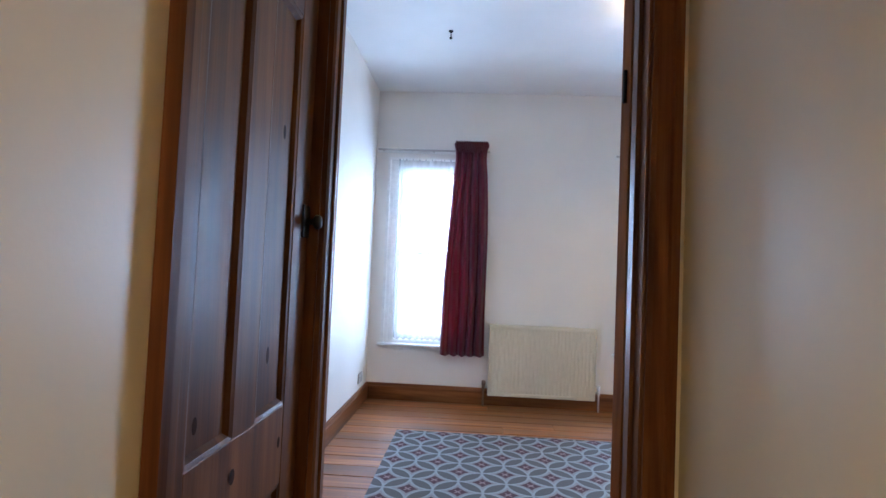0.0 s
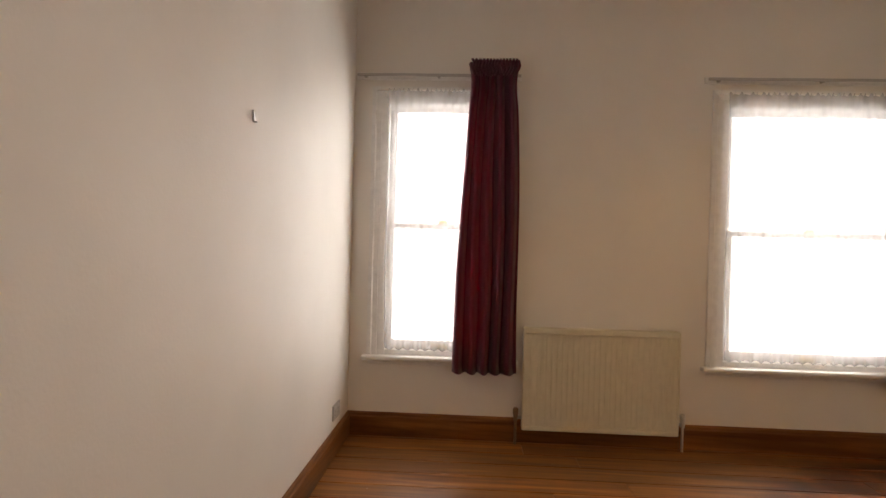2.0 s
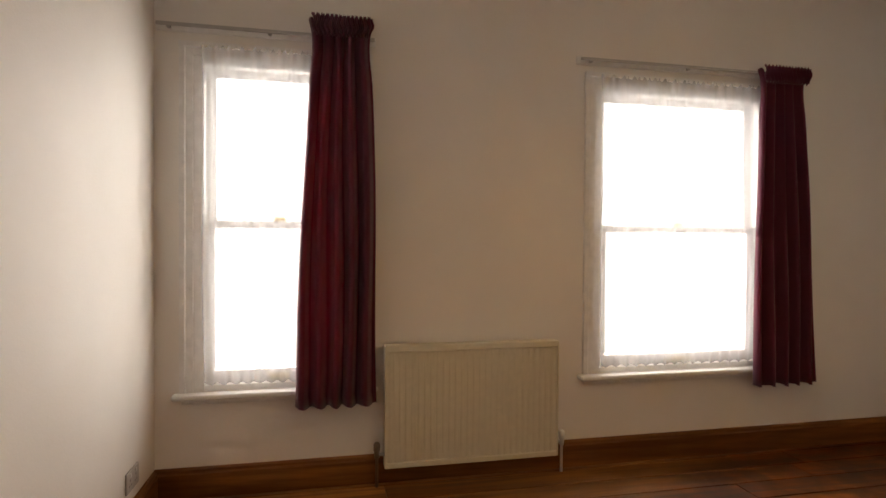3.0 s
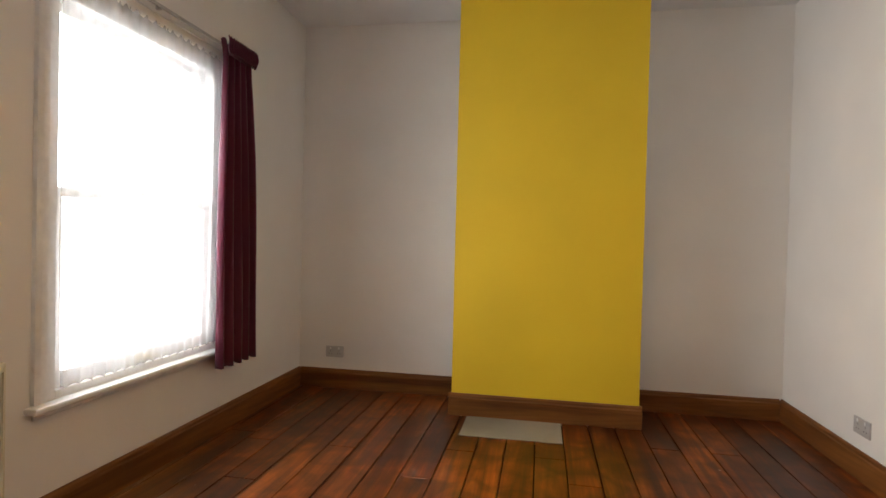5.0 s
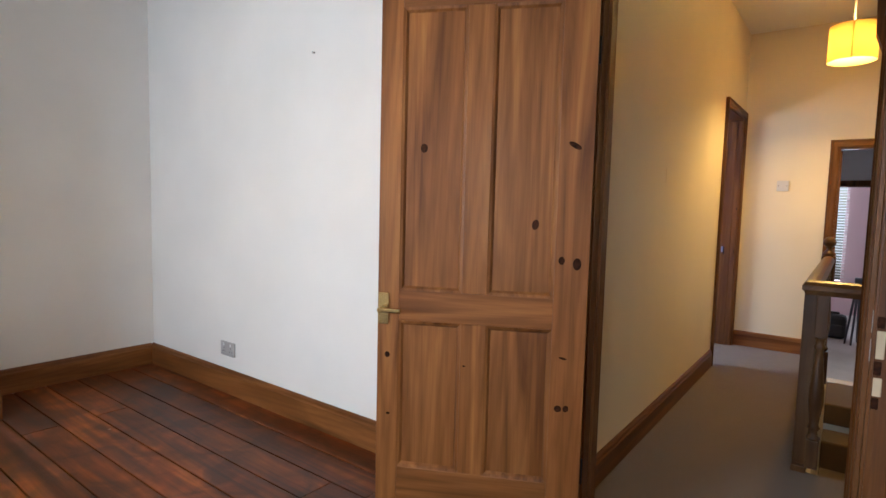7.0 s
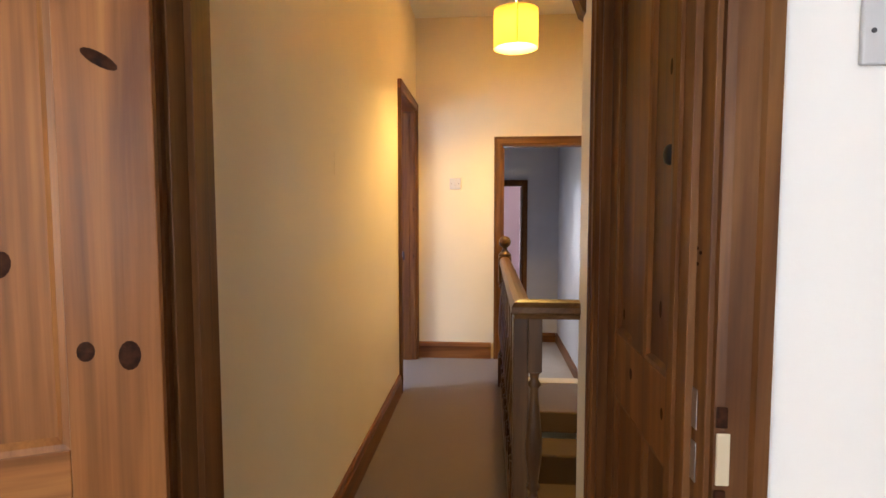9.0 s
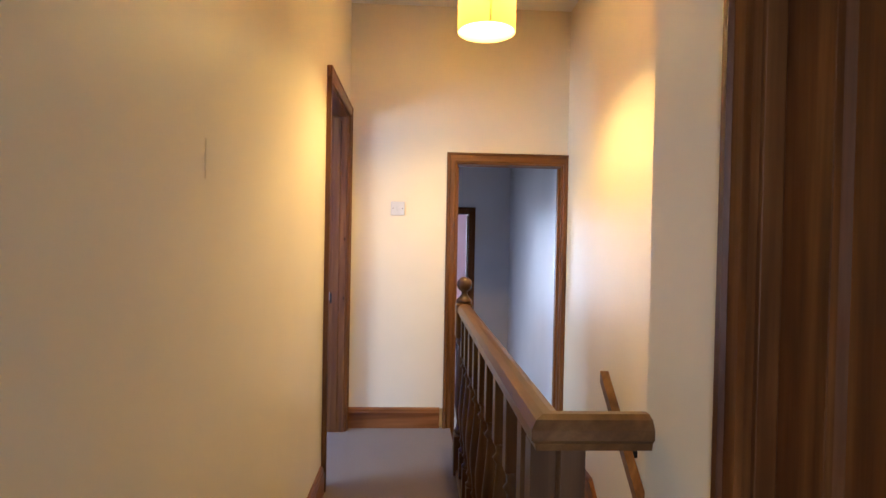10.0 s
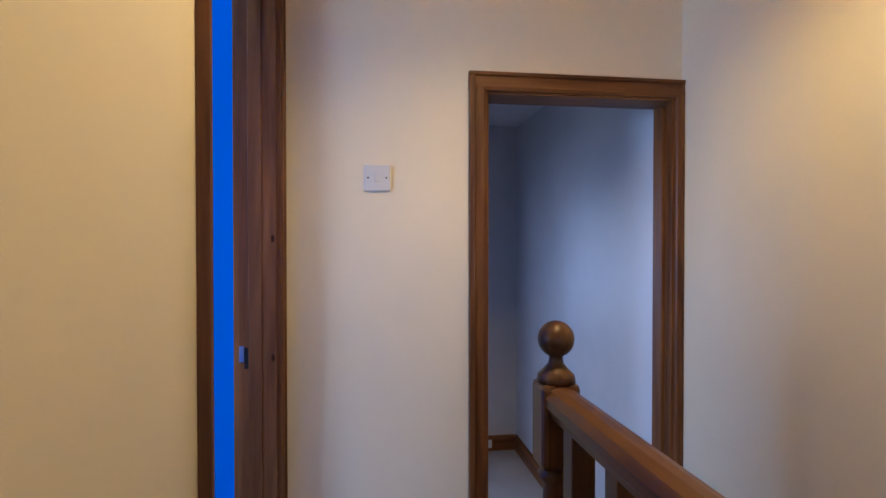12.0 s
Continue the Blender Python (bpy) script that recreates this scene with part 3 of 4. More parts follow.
# bright overcast distance outside the front windows
sky = to_ob("backdrop", B(-2.5, 7.0, 5.9, 5.95, -1.5, 5.5), glow("overcast_distance", (0.93, 0.97, 1.0), 6.0))
tagged(sky, "plain bright overcast distance outside the windows", "backdrop", "", "structure")
setting("ground", B(-12, 16, 3.85, 30, -3.3, -3.2), paint("wet_grey_ground", (0.2, 0.2, 0.2), 0.8), "plain grey ground below the windows", "ground")


# ---- skirting boards ----
def skirting(x0, y0, x1, y1, nx, ny, h=0.148, z=0.0, mat=None):
    """A board along a wall face from one point to another; nx, ny points into the room."""
    t = 0.02
    bm = bmesh.new()
    out = [(0, 0), (t, 0), (t, h - 0.03), (t - 0.005, h - 0.022), (t - 0.006, h - 0.01), (t - 0.013, h), (0, h)]
    if ny:
        prism(bm, [(y0 + p * ny, z + q) for p, q in out], 0, min(x0, x1), max(x0, x1))
    else:
        prism(bm, [(x0 + p * nx, z + q) for p, q in out], 1, min(y0, y1), max(y0, y1))
    return setting("baseboard", bm, mat or (M_SKIRT if ny else M_SKIRT_Y), "brown stained wooden skirting board", "skirting board")


skirting(0, YB, XR, YB, 0, -1)
skirting(0, 0.02, 0, YB - 0.02, 1, 0)
skirting(XR, 0.02, XR, 0.985, -1, 0)
skirting(XR, 2.235, XR, YB - 0.02, -1, 0)
skirting(4.124, 0.985, 4.124, 2.235, -1, 0)
skirting(4.125, 1.004, XR - 0.02, 1.004, 0, -1)
skirting(4.125, 2.216, XR - 0.02, 2.216, 0, 1)
skirting(DR + 0.09, 0, XR, 0, 0, 1)
skirting(0.02, 0, DL - 0.09, 0, 0, 1)
skirting(HX, -2.66, HX, -WT - 0.02, -1, 0, 0.13)
skirting(0.83, HE, HX, HE, 0, 1, 0.13)
skirting(CX, CE, CX, -0.83, 1, 0, 0.13)
skirting(SX, HE, SX, -2.95, 1, 0, 0.13, ST)
skirting(SX, PE, SX, HE - 0.14, 1, 0, 0.11, PF)
skirting(SX + 0.02, PE, 0.37, PE, 0, 1, 0.11, PF)
# sloping string board on the stairwell wall
bm = bmesh.new()
prism(bm, [(-2.95, ST - 0.1), (-2.95, ST + 0.13), (-0.4, ST + 0.13 - 2.55 * 0.81), (-0.4, ST - 0.1 - 2.55 * 0.81)], 0, SX, SX + 0.022)
setting("stair_string", bm, M_SKIRT_Y, "brown stained sloping string board", "trim")


# ---- doors ----
def frame_x(name, x0, x1, top, y0, y1, z0, faces, label, mat=None, matx=None, aw=0.07, near=None):
    near = near or aw
    """A lining and architraves round an opening in a wall that runs along x. faces: (y, out) of each face to trim."""
    th = thing(name, pose((x0 + x1) / 2, (y0 + y1) / 2, z0), label, "door frame", "", "structure")
    o = Vector((-(x0 + x1) / 2, -(y0 + y1) / 2, -z0))
    mat, matx = mat or M_PINE, matx or M_PINE_X

    def put(nm, bm, m):
        bmesh.ops.translate(bm, vec=o, verts=bm.verts)
        return part(nm, bm, m, th)
    put("jamb", B(x0 - 0.03, x0, y0, y1, z0, top, bev=0.002), mat)
    put("jamb", B(x1, x1 + 0.03, y0, y1, z0, top, bev=0.002), mat)
    put("head", B(x0 - 0.03, x1 + 0.03, y0, y1, top, top + 0.03, bev=0.002), matx)
    ym = (y0 + y1) / 2
    for xa, xb in ((x0, x0 + 0.012), (x1 - 0.012, x1)):
        put("door_stop", B(xa, xb, ym - 0.02, ym + 0.02, z0, top - 0.012, bev=0.001), mat)
    for yf, s, *own in faces:
        fm, fx = own or (mat, matx)
        for xa, sg in ((x0 - 0.008, -1), (x1 + 0.008, 1)):
            w = near if sg < 0 else aw
            pr = [(0, 0), (0, 0.012), (w * 0.17, 0.017), (w * 0.64, 0.017), (w * 0.71, 0.024), (w, 0.022), (w, 0)]
            put("architrave", prism(bmesh.new(), [(xa + sg * p, yf + s * q) for p, q in pr], 2, z0, top + 0.008 + aw), fm)
        pr = [(0, 0), (0, 0.012), (0.012, 0.018), (0.045, 0.018), (0.05, 0.025), (aw + 0.001, 0.023), (aw + 0.001, 0)]
        put("architrave_head", prism(bmesh.new(), [(yf + s * q, top + 0.009 + p) for p, q in pr], 0, x0 - 0.009 - near, x1 + 0.009 + aw), fx)
    return th


def frame_y(name, y0, y1, top, x0, x1, z0, faces, label, mat=None, maty=None, aw=0.07, stop=0.012, near=None):
    near = near or aw
    th = thing(name, pose((x0 + x1) / 2, (y0 + y1) / 2, z0), label, "door frame", "", "structure")
    o = Vector((-(x0 + x1) / 2, -(y0 + y1) / 2, -z0))
    mat, maty = mat or M_PINE, maty or M_SKIRT_Y

    def put(nm, bm, m):
        bmesh.ops.translate(bm, vec=o, verts=bm.verts)
        return part(nm, bm, m, th)
    put("jamb", B(x0, x1, y0 - 0.03, y0, z0, top, bev=0.002), mat)
    put("jamb", B(x0, x1, y1, y1 + 0.03, z0, top, bev=0.002), mat)
    put("head", B(x0, x1, y0 - 0.03, y1 + 0.03, top, top + 0.03, bev=0.002), maty)
    xm = (x0 + x1) / 2
    for ya, yb in ((y0, y0 + stop), (y1 - stop, y1)):
        put("door_stop", B(xm - 0.02, xm + 0.02, ya, yb, z0, top - 0.012, bev=0.001), mat)
    for xf, s in faces:
        for ya, sg in ((y0 - 0.008, -1), (y1 + 0.008, 1)):
            w = near if sg > 0 else aw
            pr = [(0, 0), (0, 0.012), (w * 0.17, 0.017), (w * 0.64, 0.017), (w * 0.71, 0.024), (w, 0.022), (w, 0)]
            put("architrave", prism(bmesh.new(), [(xf + s * q, ya + sg * p) for p, q in pr], 2, z0, top + 0.008 + aw), mat)
        pr = [(0, 0), (0, 0.012), (0.012, 0.018), (0.045, 0.018), (0.05, 0.025), (aw + 0.001, 0.023), (aw + 0.001, 0)]
        put("architrave_head", prism(bmesh.new(), [(xf + s * q, top + 0.009 + p) for p, q in pr], 1, y0 - 0.009 - aw, y1 + 0.009 + near), maty)
    return th


def panel_door(name, m, w, h, label, mat, matx, rail=(0.752, 0.862), stile=0.115, mull=0.09, lock=0.08):
    """A four-panel door; hinge edge at local x 0, leaf towards +x, faces at y +-0.018."""
    th = thing(name, m, label, "door", "", "structure")
    t = 0.018
    zb, zt = 0.2, h - 0.11
    part("stile", B(0, stile, -t, t, 0.006, h, bev=0.002), mat, th)
    part("stile", B(w - lock, w, -t, t, 0.006, h, bev=0.002), mat, th)
    for a, c in ((0.006, zb), rail, (zt, h)):
        part("rail", B(stile, w - lock, -t + 0.0006, t - 0.0006, a, c, bev=0.002), matx, th)
    xm = (stile + w - lock) / 2
    for a, c in ((zb, rail[0]), (rail[1], zt)):
        part("muntin", B(xm - mull / 2, xm + mull / 2, -t + 0.001, t - 0.001, a, c, bev=0.002), mat, th)
    for xa, xb in ((stile, xm - mull / 2), (xm + mull / 2, w - lock)):
        for a, c in ((zb, rail[0]), (rail[1], zt)):
            part("panel", B(xa, xb, -0.006, 0.006, a, c), mat, th)
            for s in (-1, 1):
                bm = bmesh.new()
                k = 0.017
                lo, hi = s * 0.0055, s * 0.0165
                # quarter-round mould round the panel, mitred
                o = [(xa, a), (xb, a), (xb, c), (xa, c)]
                i1 = [(xa + k * 0.5, a + k * 0.5), (xb - k * 0.5, a + k * 0.5), (xb - k * 0.5, c - k * 0.5), (xa + k * 0.5, c - k * 0.5)]
                i2 = [(xa + k, a + k), (xb - k, a + k), (xb - k, c - k), (xa + k, c - k)]
                r0 = [bm.verts.new((p[0], hi, p[1])) for p in o]
                r1 = [bm.verts.new((p[0], hi * 0.8 + lo * 0.2, p[1])) for p in i1]
                r2 = [bm.verts.new((p[0], lo, p[1])) for p in i2]
                for ra, rb in ((r0, r1), (r1, r2)):
                    for q in range(4):
                        bm.faces.new((ra[q], ra[(q + 1) % 4], rb[(q + 1) % 4], rb[q]))
                part("panel_moulding", bm, mat, th)
    return th


def knot(parent, x, z, rx, rz, face, tilt=0.0):
    bm = bmesh.new()
    vs = [bm.verts.new((x + rx * math.cos(a) * math.cos(tilt) - rz * math.sin(a) * math.sin(tilt), face,
                        z + rx * math.cos(a) * math.sin(tilt) + rz * math.sin(a) * math.cos(tilt))) for a in [2 * math.pi * k / 14 for k in range(14)]]
    c = bm.verts.new((x, face * 1.03, z))
    for k in range(14):
        bm.faces.new((vs[k], vs[(k + 1) % 14], c))
    part("knot", bm, M_KNOT, parent, "dark oval pine knot")


frame_x("door_frame_bedroom", DL, DR, DT, -WT - 0.001, 0.001, 0.0, [(0.001, 1), (-WT - 0.001, -1, M_DARKPINE, M_DARKPINE_X)], "brown varnished wooden frame of the bedroom doorway", M_LINING, M_PINE_X)
frame_x("door_frame_passage", 0.067, 0.742, 1.695, HE - 0.131, HE + 0.001, ST, [(HE + 0.001, 1)], "brown stained frame of the passage doorway", M_FRAME, M_FRAME_X, 0.06, 0.027)
frame_y("door_frame_blue_room", -3.483, -2.708, 1.955, HX - 0.001, HB + 0.011, 0.0, [(HX - 0.001, -1)], "brown stained frame of the doorway to a blue room", M_FRAME, None, 0.05, 0.004, 0.028)
frame_y("door_frame_cupboard", -0.765, -0.15, 1.86, CX - 0.1, CX + 0.001, 0.0, [(CX + 0.001, 1)], "dark varnished cupboard door frame", M_DARKPINE, M_DARKPINE_Y, 0.056)
frame_x("door_frame_back_room", 0.46, 1.10, 1.48, PE - 0.131, PE + 0.001, PF, [(PE + 0.001, 1)], "dark frame of the back room doorway", M_DARKPINE, M_DARKPINE, 0.06)

# bedroom door, swung wide open
leaf = panel_door("bedroom_door", pose(DR - 0.005, 0.045, 0.0, 0, 0, 26), 0.745, 1.97, "stripped pine four-panel door standing wide open", M_PINE, M_PINE_X)
for x, z, rx, rz, tl in ((0.585, 1.375, 0.013, 0.016, 0), (0.185, 1.115, 0.012, 0.018, 0.2), (0.04, 0.985, 0.014, 0.021, 0), (0.092, 0.995, 0.011, 0.014, 0),
                         (0.062, 1.385, 0.024, 0.009, 0.5), (0.706, 0.622, 0.01, 0.011, 0), (0.075, 0.655, 0.014, 0.004, 0.2), (0.085, 0.475, 0.013, 0.012, 0.1), (0.058, 0.477, 0.01, 0.012, 0.3), (0.70, 0.40, 0.007, 0.005, 0), (0.42, 0.60, 0.006, 0.003, 0)):
    on_panel = 0.115 < x < 0.33 or 0.44 < x < 0.665
    knot(leaf, x, z, rx, rz, 0.0065 if on_panel else 0.0185, tl)
h = part("door_handle", B(0.702, 0.742, 0.018, 0.0235, 0.735, 0.852, bev=0.002), M_BRASS, leaf, "polished brass lever handle plate")
bm = bmesh.new()
lathe(bm, [(0.0, 0.0), (0.011, 0.0), (0.011, 0.045), (0.008, 0.05)], 12)
bmesh.ops.rotate(bm, cent=(0, 0, 0), matrix=Matrix.Rotation(radians(-90), 3, "X"), verts=bm.verts)
bmesh.ops.translate(bm, vec=(0.722, 0.0235, 0.795), verts=bm.verts)
part("spindle", bm, M_BRASS, h)
part("lever", B(0.645, 0.73, 0.056, 0.07, 0.786, 0.803, bev=0.005), M_BRASS, h)
for z in (0.25, 1.7):
    bm = lathe(bmesh.new(), [(0.006, z - 0.045), (0.006, z + 0.045)], 8, -0.004, 0.0)
    part("hinge", bm, M_IRON, leaf, "dark steel hinge")

# cupboard door, shut, with an iron rim knob
cup = panel_door("cupboard_door", pose(CX - 0.043, -0.762, 0.0, 0, 0, 90), 0.61, 1.85, "dark varnished pine four-panel cupboard door, shut", M_DARKPINE, M_DARKPINE, (0.695, 0.865), 0.084, 0.1, 0.105)
k = part("latch_plate", B(0.562, 0.608, -0.023, -0.018, 1.24, 1.318, bev=0.002), M_IRON, cup, "black iron latch plate")
bm = lathe(bmesh.new(), [(0.007, 0.0), (0.007, 0.014), (0.012, 0.017), (0.017, 0.022), (0.018, 0.028), (0.014, 0.034), (0.004, 0.037)], 16)
bmesh.ops.rotate(bm, cent=(0, 0, 0), matrix=Matrix.Rotation(radians(90), 3, "X"), verts=bm.verts)
bmesh.ops.translate(bm, vec=(0.587, -0.023, 1.279), verts=bm.verts)
part("knob", bm, M_IRON, k, "black iron knob")
for x, z, rx, rz in ((0.42, 0.985, 0.008, 0.018), (0.13, 0.92, 0.008, 0.014), (0.25, 0.80, 0.011, 0.014), (0.48, 0.79, 0.008, 0.012), (0.45, 1.46, 0.008, 0.016)):
    knot(cup, x, z, rx, rz, -0.0068 if not (0.23 < x < 0.34 or x > 0.495 or z < 0.87) else -0.0186)


# ---- windows ----
def sash_window(name, x0, x1, z0, z1, label):
    th = thing(name, pose((x0 + x1) / 2, YB, z0), label, "window", "", "structure")
    o = Vector((-(x0 + x1) / 2, -YB, -z0))

    def put(nm, bm, m=None, parent=None, lb=""):
        bmesh.ops.translate(bm, vec=o, verts=bm.verts)
        return part(nm, bm, m or M_GLOSS, parent or th, lb)
    f = 0.055
    fr = put("window_frame", B(x0, x0 + f, YB + 0.002, YB + 0.13, z0, z1, bev=0.003))
    put("frame_side", B(x1 - f, x1, YB + 0.002, YB + 0.13, z0, z1, bev=0.003), parent=fr)
    put("frame_head", B(x0 + f, x1 - f, YB + 0.003, YB + 0.13, z1 - 0.05, z1, bev=0.003), parent=fr)
    put("frame_foot", B(x0 + f, x1 - f, YB + 0.003, YB + 0.13, z0, z0 + 0.03, bev=0.003), parent=fr)
    pr = [(0, 0), (0, 0.01), (0.03, 0.014), (0.036, 0.022), (0.06, 0.02), (0.06, 0)]
    for xa, sg in ((x0 + 0.004, -1), (x1 - 0.004, 1)):
        put("architrave", prism(bmesh.new(), [(xa + sg * p, YB - q) for p, q in pr], 2, z0 - 0.0, z1 + 0.055))
    put("architrave_head", prism(bmesh.new(), [(YB - q * 1.03, z1 - 0.004 + p) for p, q in pr], 0, x0 - 0.057, x1 + 0.057))
    put("window_sill", B(x0 - 0.085, x1 + 0.085, YB - 0.06, YB + 0.002, z0 - 0.03, z0 - 0.002, bev=0.009), lb="white painted window board")
    put("sill_apron", B(x0 - 0.05, x1 + 0.05, YB - 0.012, YB, z0 - 0.06, z0 - 0.03, bev=0.004))
    zm = z0 + (z1 - z0) * 0.5
    for nm, a, c, yy in (("upper_sash", zm - 0.02, z1 - 0.05, YB + 0.085), ("lower_sash", z0 + 0.03, zm + 0.02, YB + 0.045)):
        xa, xb, s = x0 + f, x1 - f, 0.045
        sa = put(nm, B(xa, xa + s, yy - 0.018, yy + 0.018, a, c, bev=0.003))
        put("stile", B(xb - s, xb, yy - 0.018, yy + 0.018, a, c, bev=0.003), parent=sa)
        put("sash_rail", B(xa + s, xb - s, yy - 0.0175, yy + 0.0175, c - 0.04, c, bev=0.003), parent=sa)
        put("sash_rail", B(xa + s, xb - s, yy - 0.0175, yy + 0.0175, a, a + (0.065 if nm == "lower_sash" else 0.04), bev=0.003), parent=sa)
        g = put("pane", B(xa + s - 0.006, xb - s + 0.006, yy - 0.002, yy + 0.002, a + 0.03, c - 0.03), M_GLASS, sa, "clear glass pane")
        g.visible_shadow = False
    xm = (x0 + x1) / 2
    put("sash_fastener", B(xm - 0.03, xm + 0.03, YB + 0.03, YB + 0.07, zm + 0.021, zm + 0.045, bev=0.006), M_BRASS)
    for xx in (x0 + 0.16, x0 + 0.28):
        put("sash_stop", B(xx - 0.018, xx + 0.018, YB + 0.02, YB + 0.028, zm - 0.018, zm + 0.016, bev=0.004), M_GREYPL)
    put("sash_lift", B(xm - 0.05, xm + 0.05, YB + 0.012, YB + 0.028, z0 + 0.05, z0 + 0.065, bev=0.004), M_BRASS)
    return th


sash_window("window_1", *W1, "narrow white painted timber sash window, overexposed daylight outside")
sash_window("window_2", *W2, "wide white painted timber sash window, overexposed daylight outside")


def hanging(name, m, w_top, w_bot, drop, folds, depth, seed, lean=0.0, pleat=0.0):
    """A gathered length of cloth: local x across, z down from 0, y towards the room is negative."""
    rng = random.Random(seed)
    bm = bmesh.new()
    nu, nv = folds * 10, 34
    ph = [rng.uniform(-0.7, 0.7) for _ in range(folds + 2)]
    am = [rng.uniform(0.55, 1.0) for _ in range(folds + 2)]
    grid = []
    for j in range(nv + 1):
        v = j / nv
        row = []
        for i in range(nu + 1):
            u = i / nu
            q = u * folds
            fi = int(min(q, folds - 1e-6))
            fr = q - fi
            a = am[fi] * (1 - fr) + am[fi + 1] * fr
            p = ph[fi] * (1 - fr) + ph[fi + 1] * fr
            w = w_top + (w_bot - w_top) * (v ** 0.8)
            neck = 1.0
            if pleat:
                neck = 1 + 0.10 * math.exp(-((v) / 0.02) ** 2) - pleat * math.exp(-((v - 0.075) / 0.05) ** 2)
            x = (u - 0.5) * w * neck + lean * v + 0.006 * math.sin(7 * v + 5 * u)
            dd = depth * a * (0.55 + 0.45 * min(1, v * 3))
            y = -dd * math.sin(q * 2 * math.pi + p + 0.35 * math.sin(3 * v + fi))
            z = -drop * v + (0.008 * math.sin(q * 2 * math.pi + 1) if v > 0.98 else 0) + (0.01 * math.sin(q * 4 * math.pi) if v < 0.01 else 0)
            row.append(bm.verts.new((x, y, z)))
        grid.append(row)
    for j in range(nv):
        for i in range(nu):
            f = bm.faces.new((grid[j][i], grid[j][i + 1], grid[j + 1][i + 1], grid[j + 1][i]))
            f.smooth = True
    return bm


def curtain(x0t, x1t, x0b, x1b, zt, zb, seed):
    cx = (x0t + x1t) / 2
    th = thing("curtain", pose(cx, YB - 0.105, zt), "burgundy lined curtain with a gathered heading, drawn aside", "curtain", "bedroom curtains")
    bm = hanging("c", None, x1t - x0t, x1b - x0b, zt - zb, 5, 0.045, seed, (x0b + x1b) / 2 - cx, 0.06)
    ob = part("drape", bm, M_CURTAIN, th)
    so = ob.modifiers.new("thickness", "SOLIDIFY")
    so.thickness = 0.005
    bm = hanging("h", None, (x1t - x0t) * 1.03, (x1t - x0t) * 0.96, 0.09, 14, 0.012, seed + 1)
    bmesh.ops.translate(bm, vec=(0, -0.034, 0.014), verts=bm.verts)
    hd = part("heading", bm, M_CURTAIN, th, "pinched pleat heading tape")
    so = hd.modifiers.new("thickness", "SOLIDIFY")
    so.thickness = 0.005
    return th


curtain(0.735, 1.02, 0.66, 1.058, 2.325, 0.437, 3)
curtain(3.26, 3.57, 3.245, 3.69, 2.262, 0.42, 8)


def net(x0, x1, zt, zb, folds, seed):
    th = tagged(to_ob("net_curtain", hanging("n", None, x1 - x0, x1 - x0 - 0.02, zt - zb, folds, 0.012, seed), M_NET),
                "sheer white net curtain gathered on a wire", "net curtain", "net curtains")
    th.matrix_world = pose((x0 + x1) / 2, YB - 0.026, zt)
    return th


net(0.215, 0.97, 2.185, 0.555, 13, 5)
net(2.30, 3.38, 2.185, 0.555, 17, 6)


def curtain_rail(x0, x1, z):
    th = thing("curtain_rail", pose((x0 + x1) / 2, YB, z), "slim grey-white curtain rail fixed above a window", "curtain rail", "curtain rails")
    w = (x1 - x0) / 2
    part("track", B(-w, w, -0.05, -0.038, -0.008, 0.008, bev=0.002), M_GREYPL, th)
    for s in (-0.9, 0, 0.9):
        part("bracket", B(w * s - 0.008, w * s + 0.008, -0.038, 0, -0.012, 0.012, bev=0.002), M_GREYPL, th)
    part("backing_strip", B(-w - 0.01, w + 0.01, -0.012, -0.0005, -0.022, 0.022, bev=0.002), M_GLOSS, th)
    return th


curtain_rail(0.02, 1.04, 2.272)
curtain_rail(2.17, 3.52, 2.265)


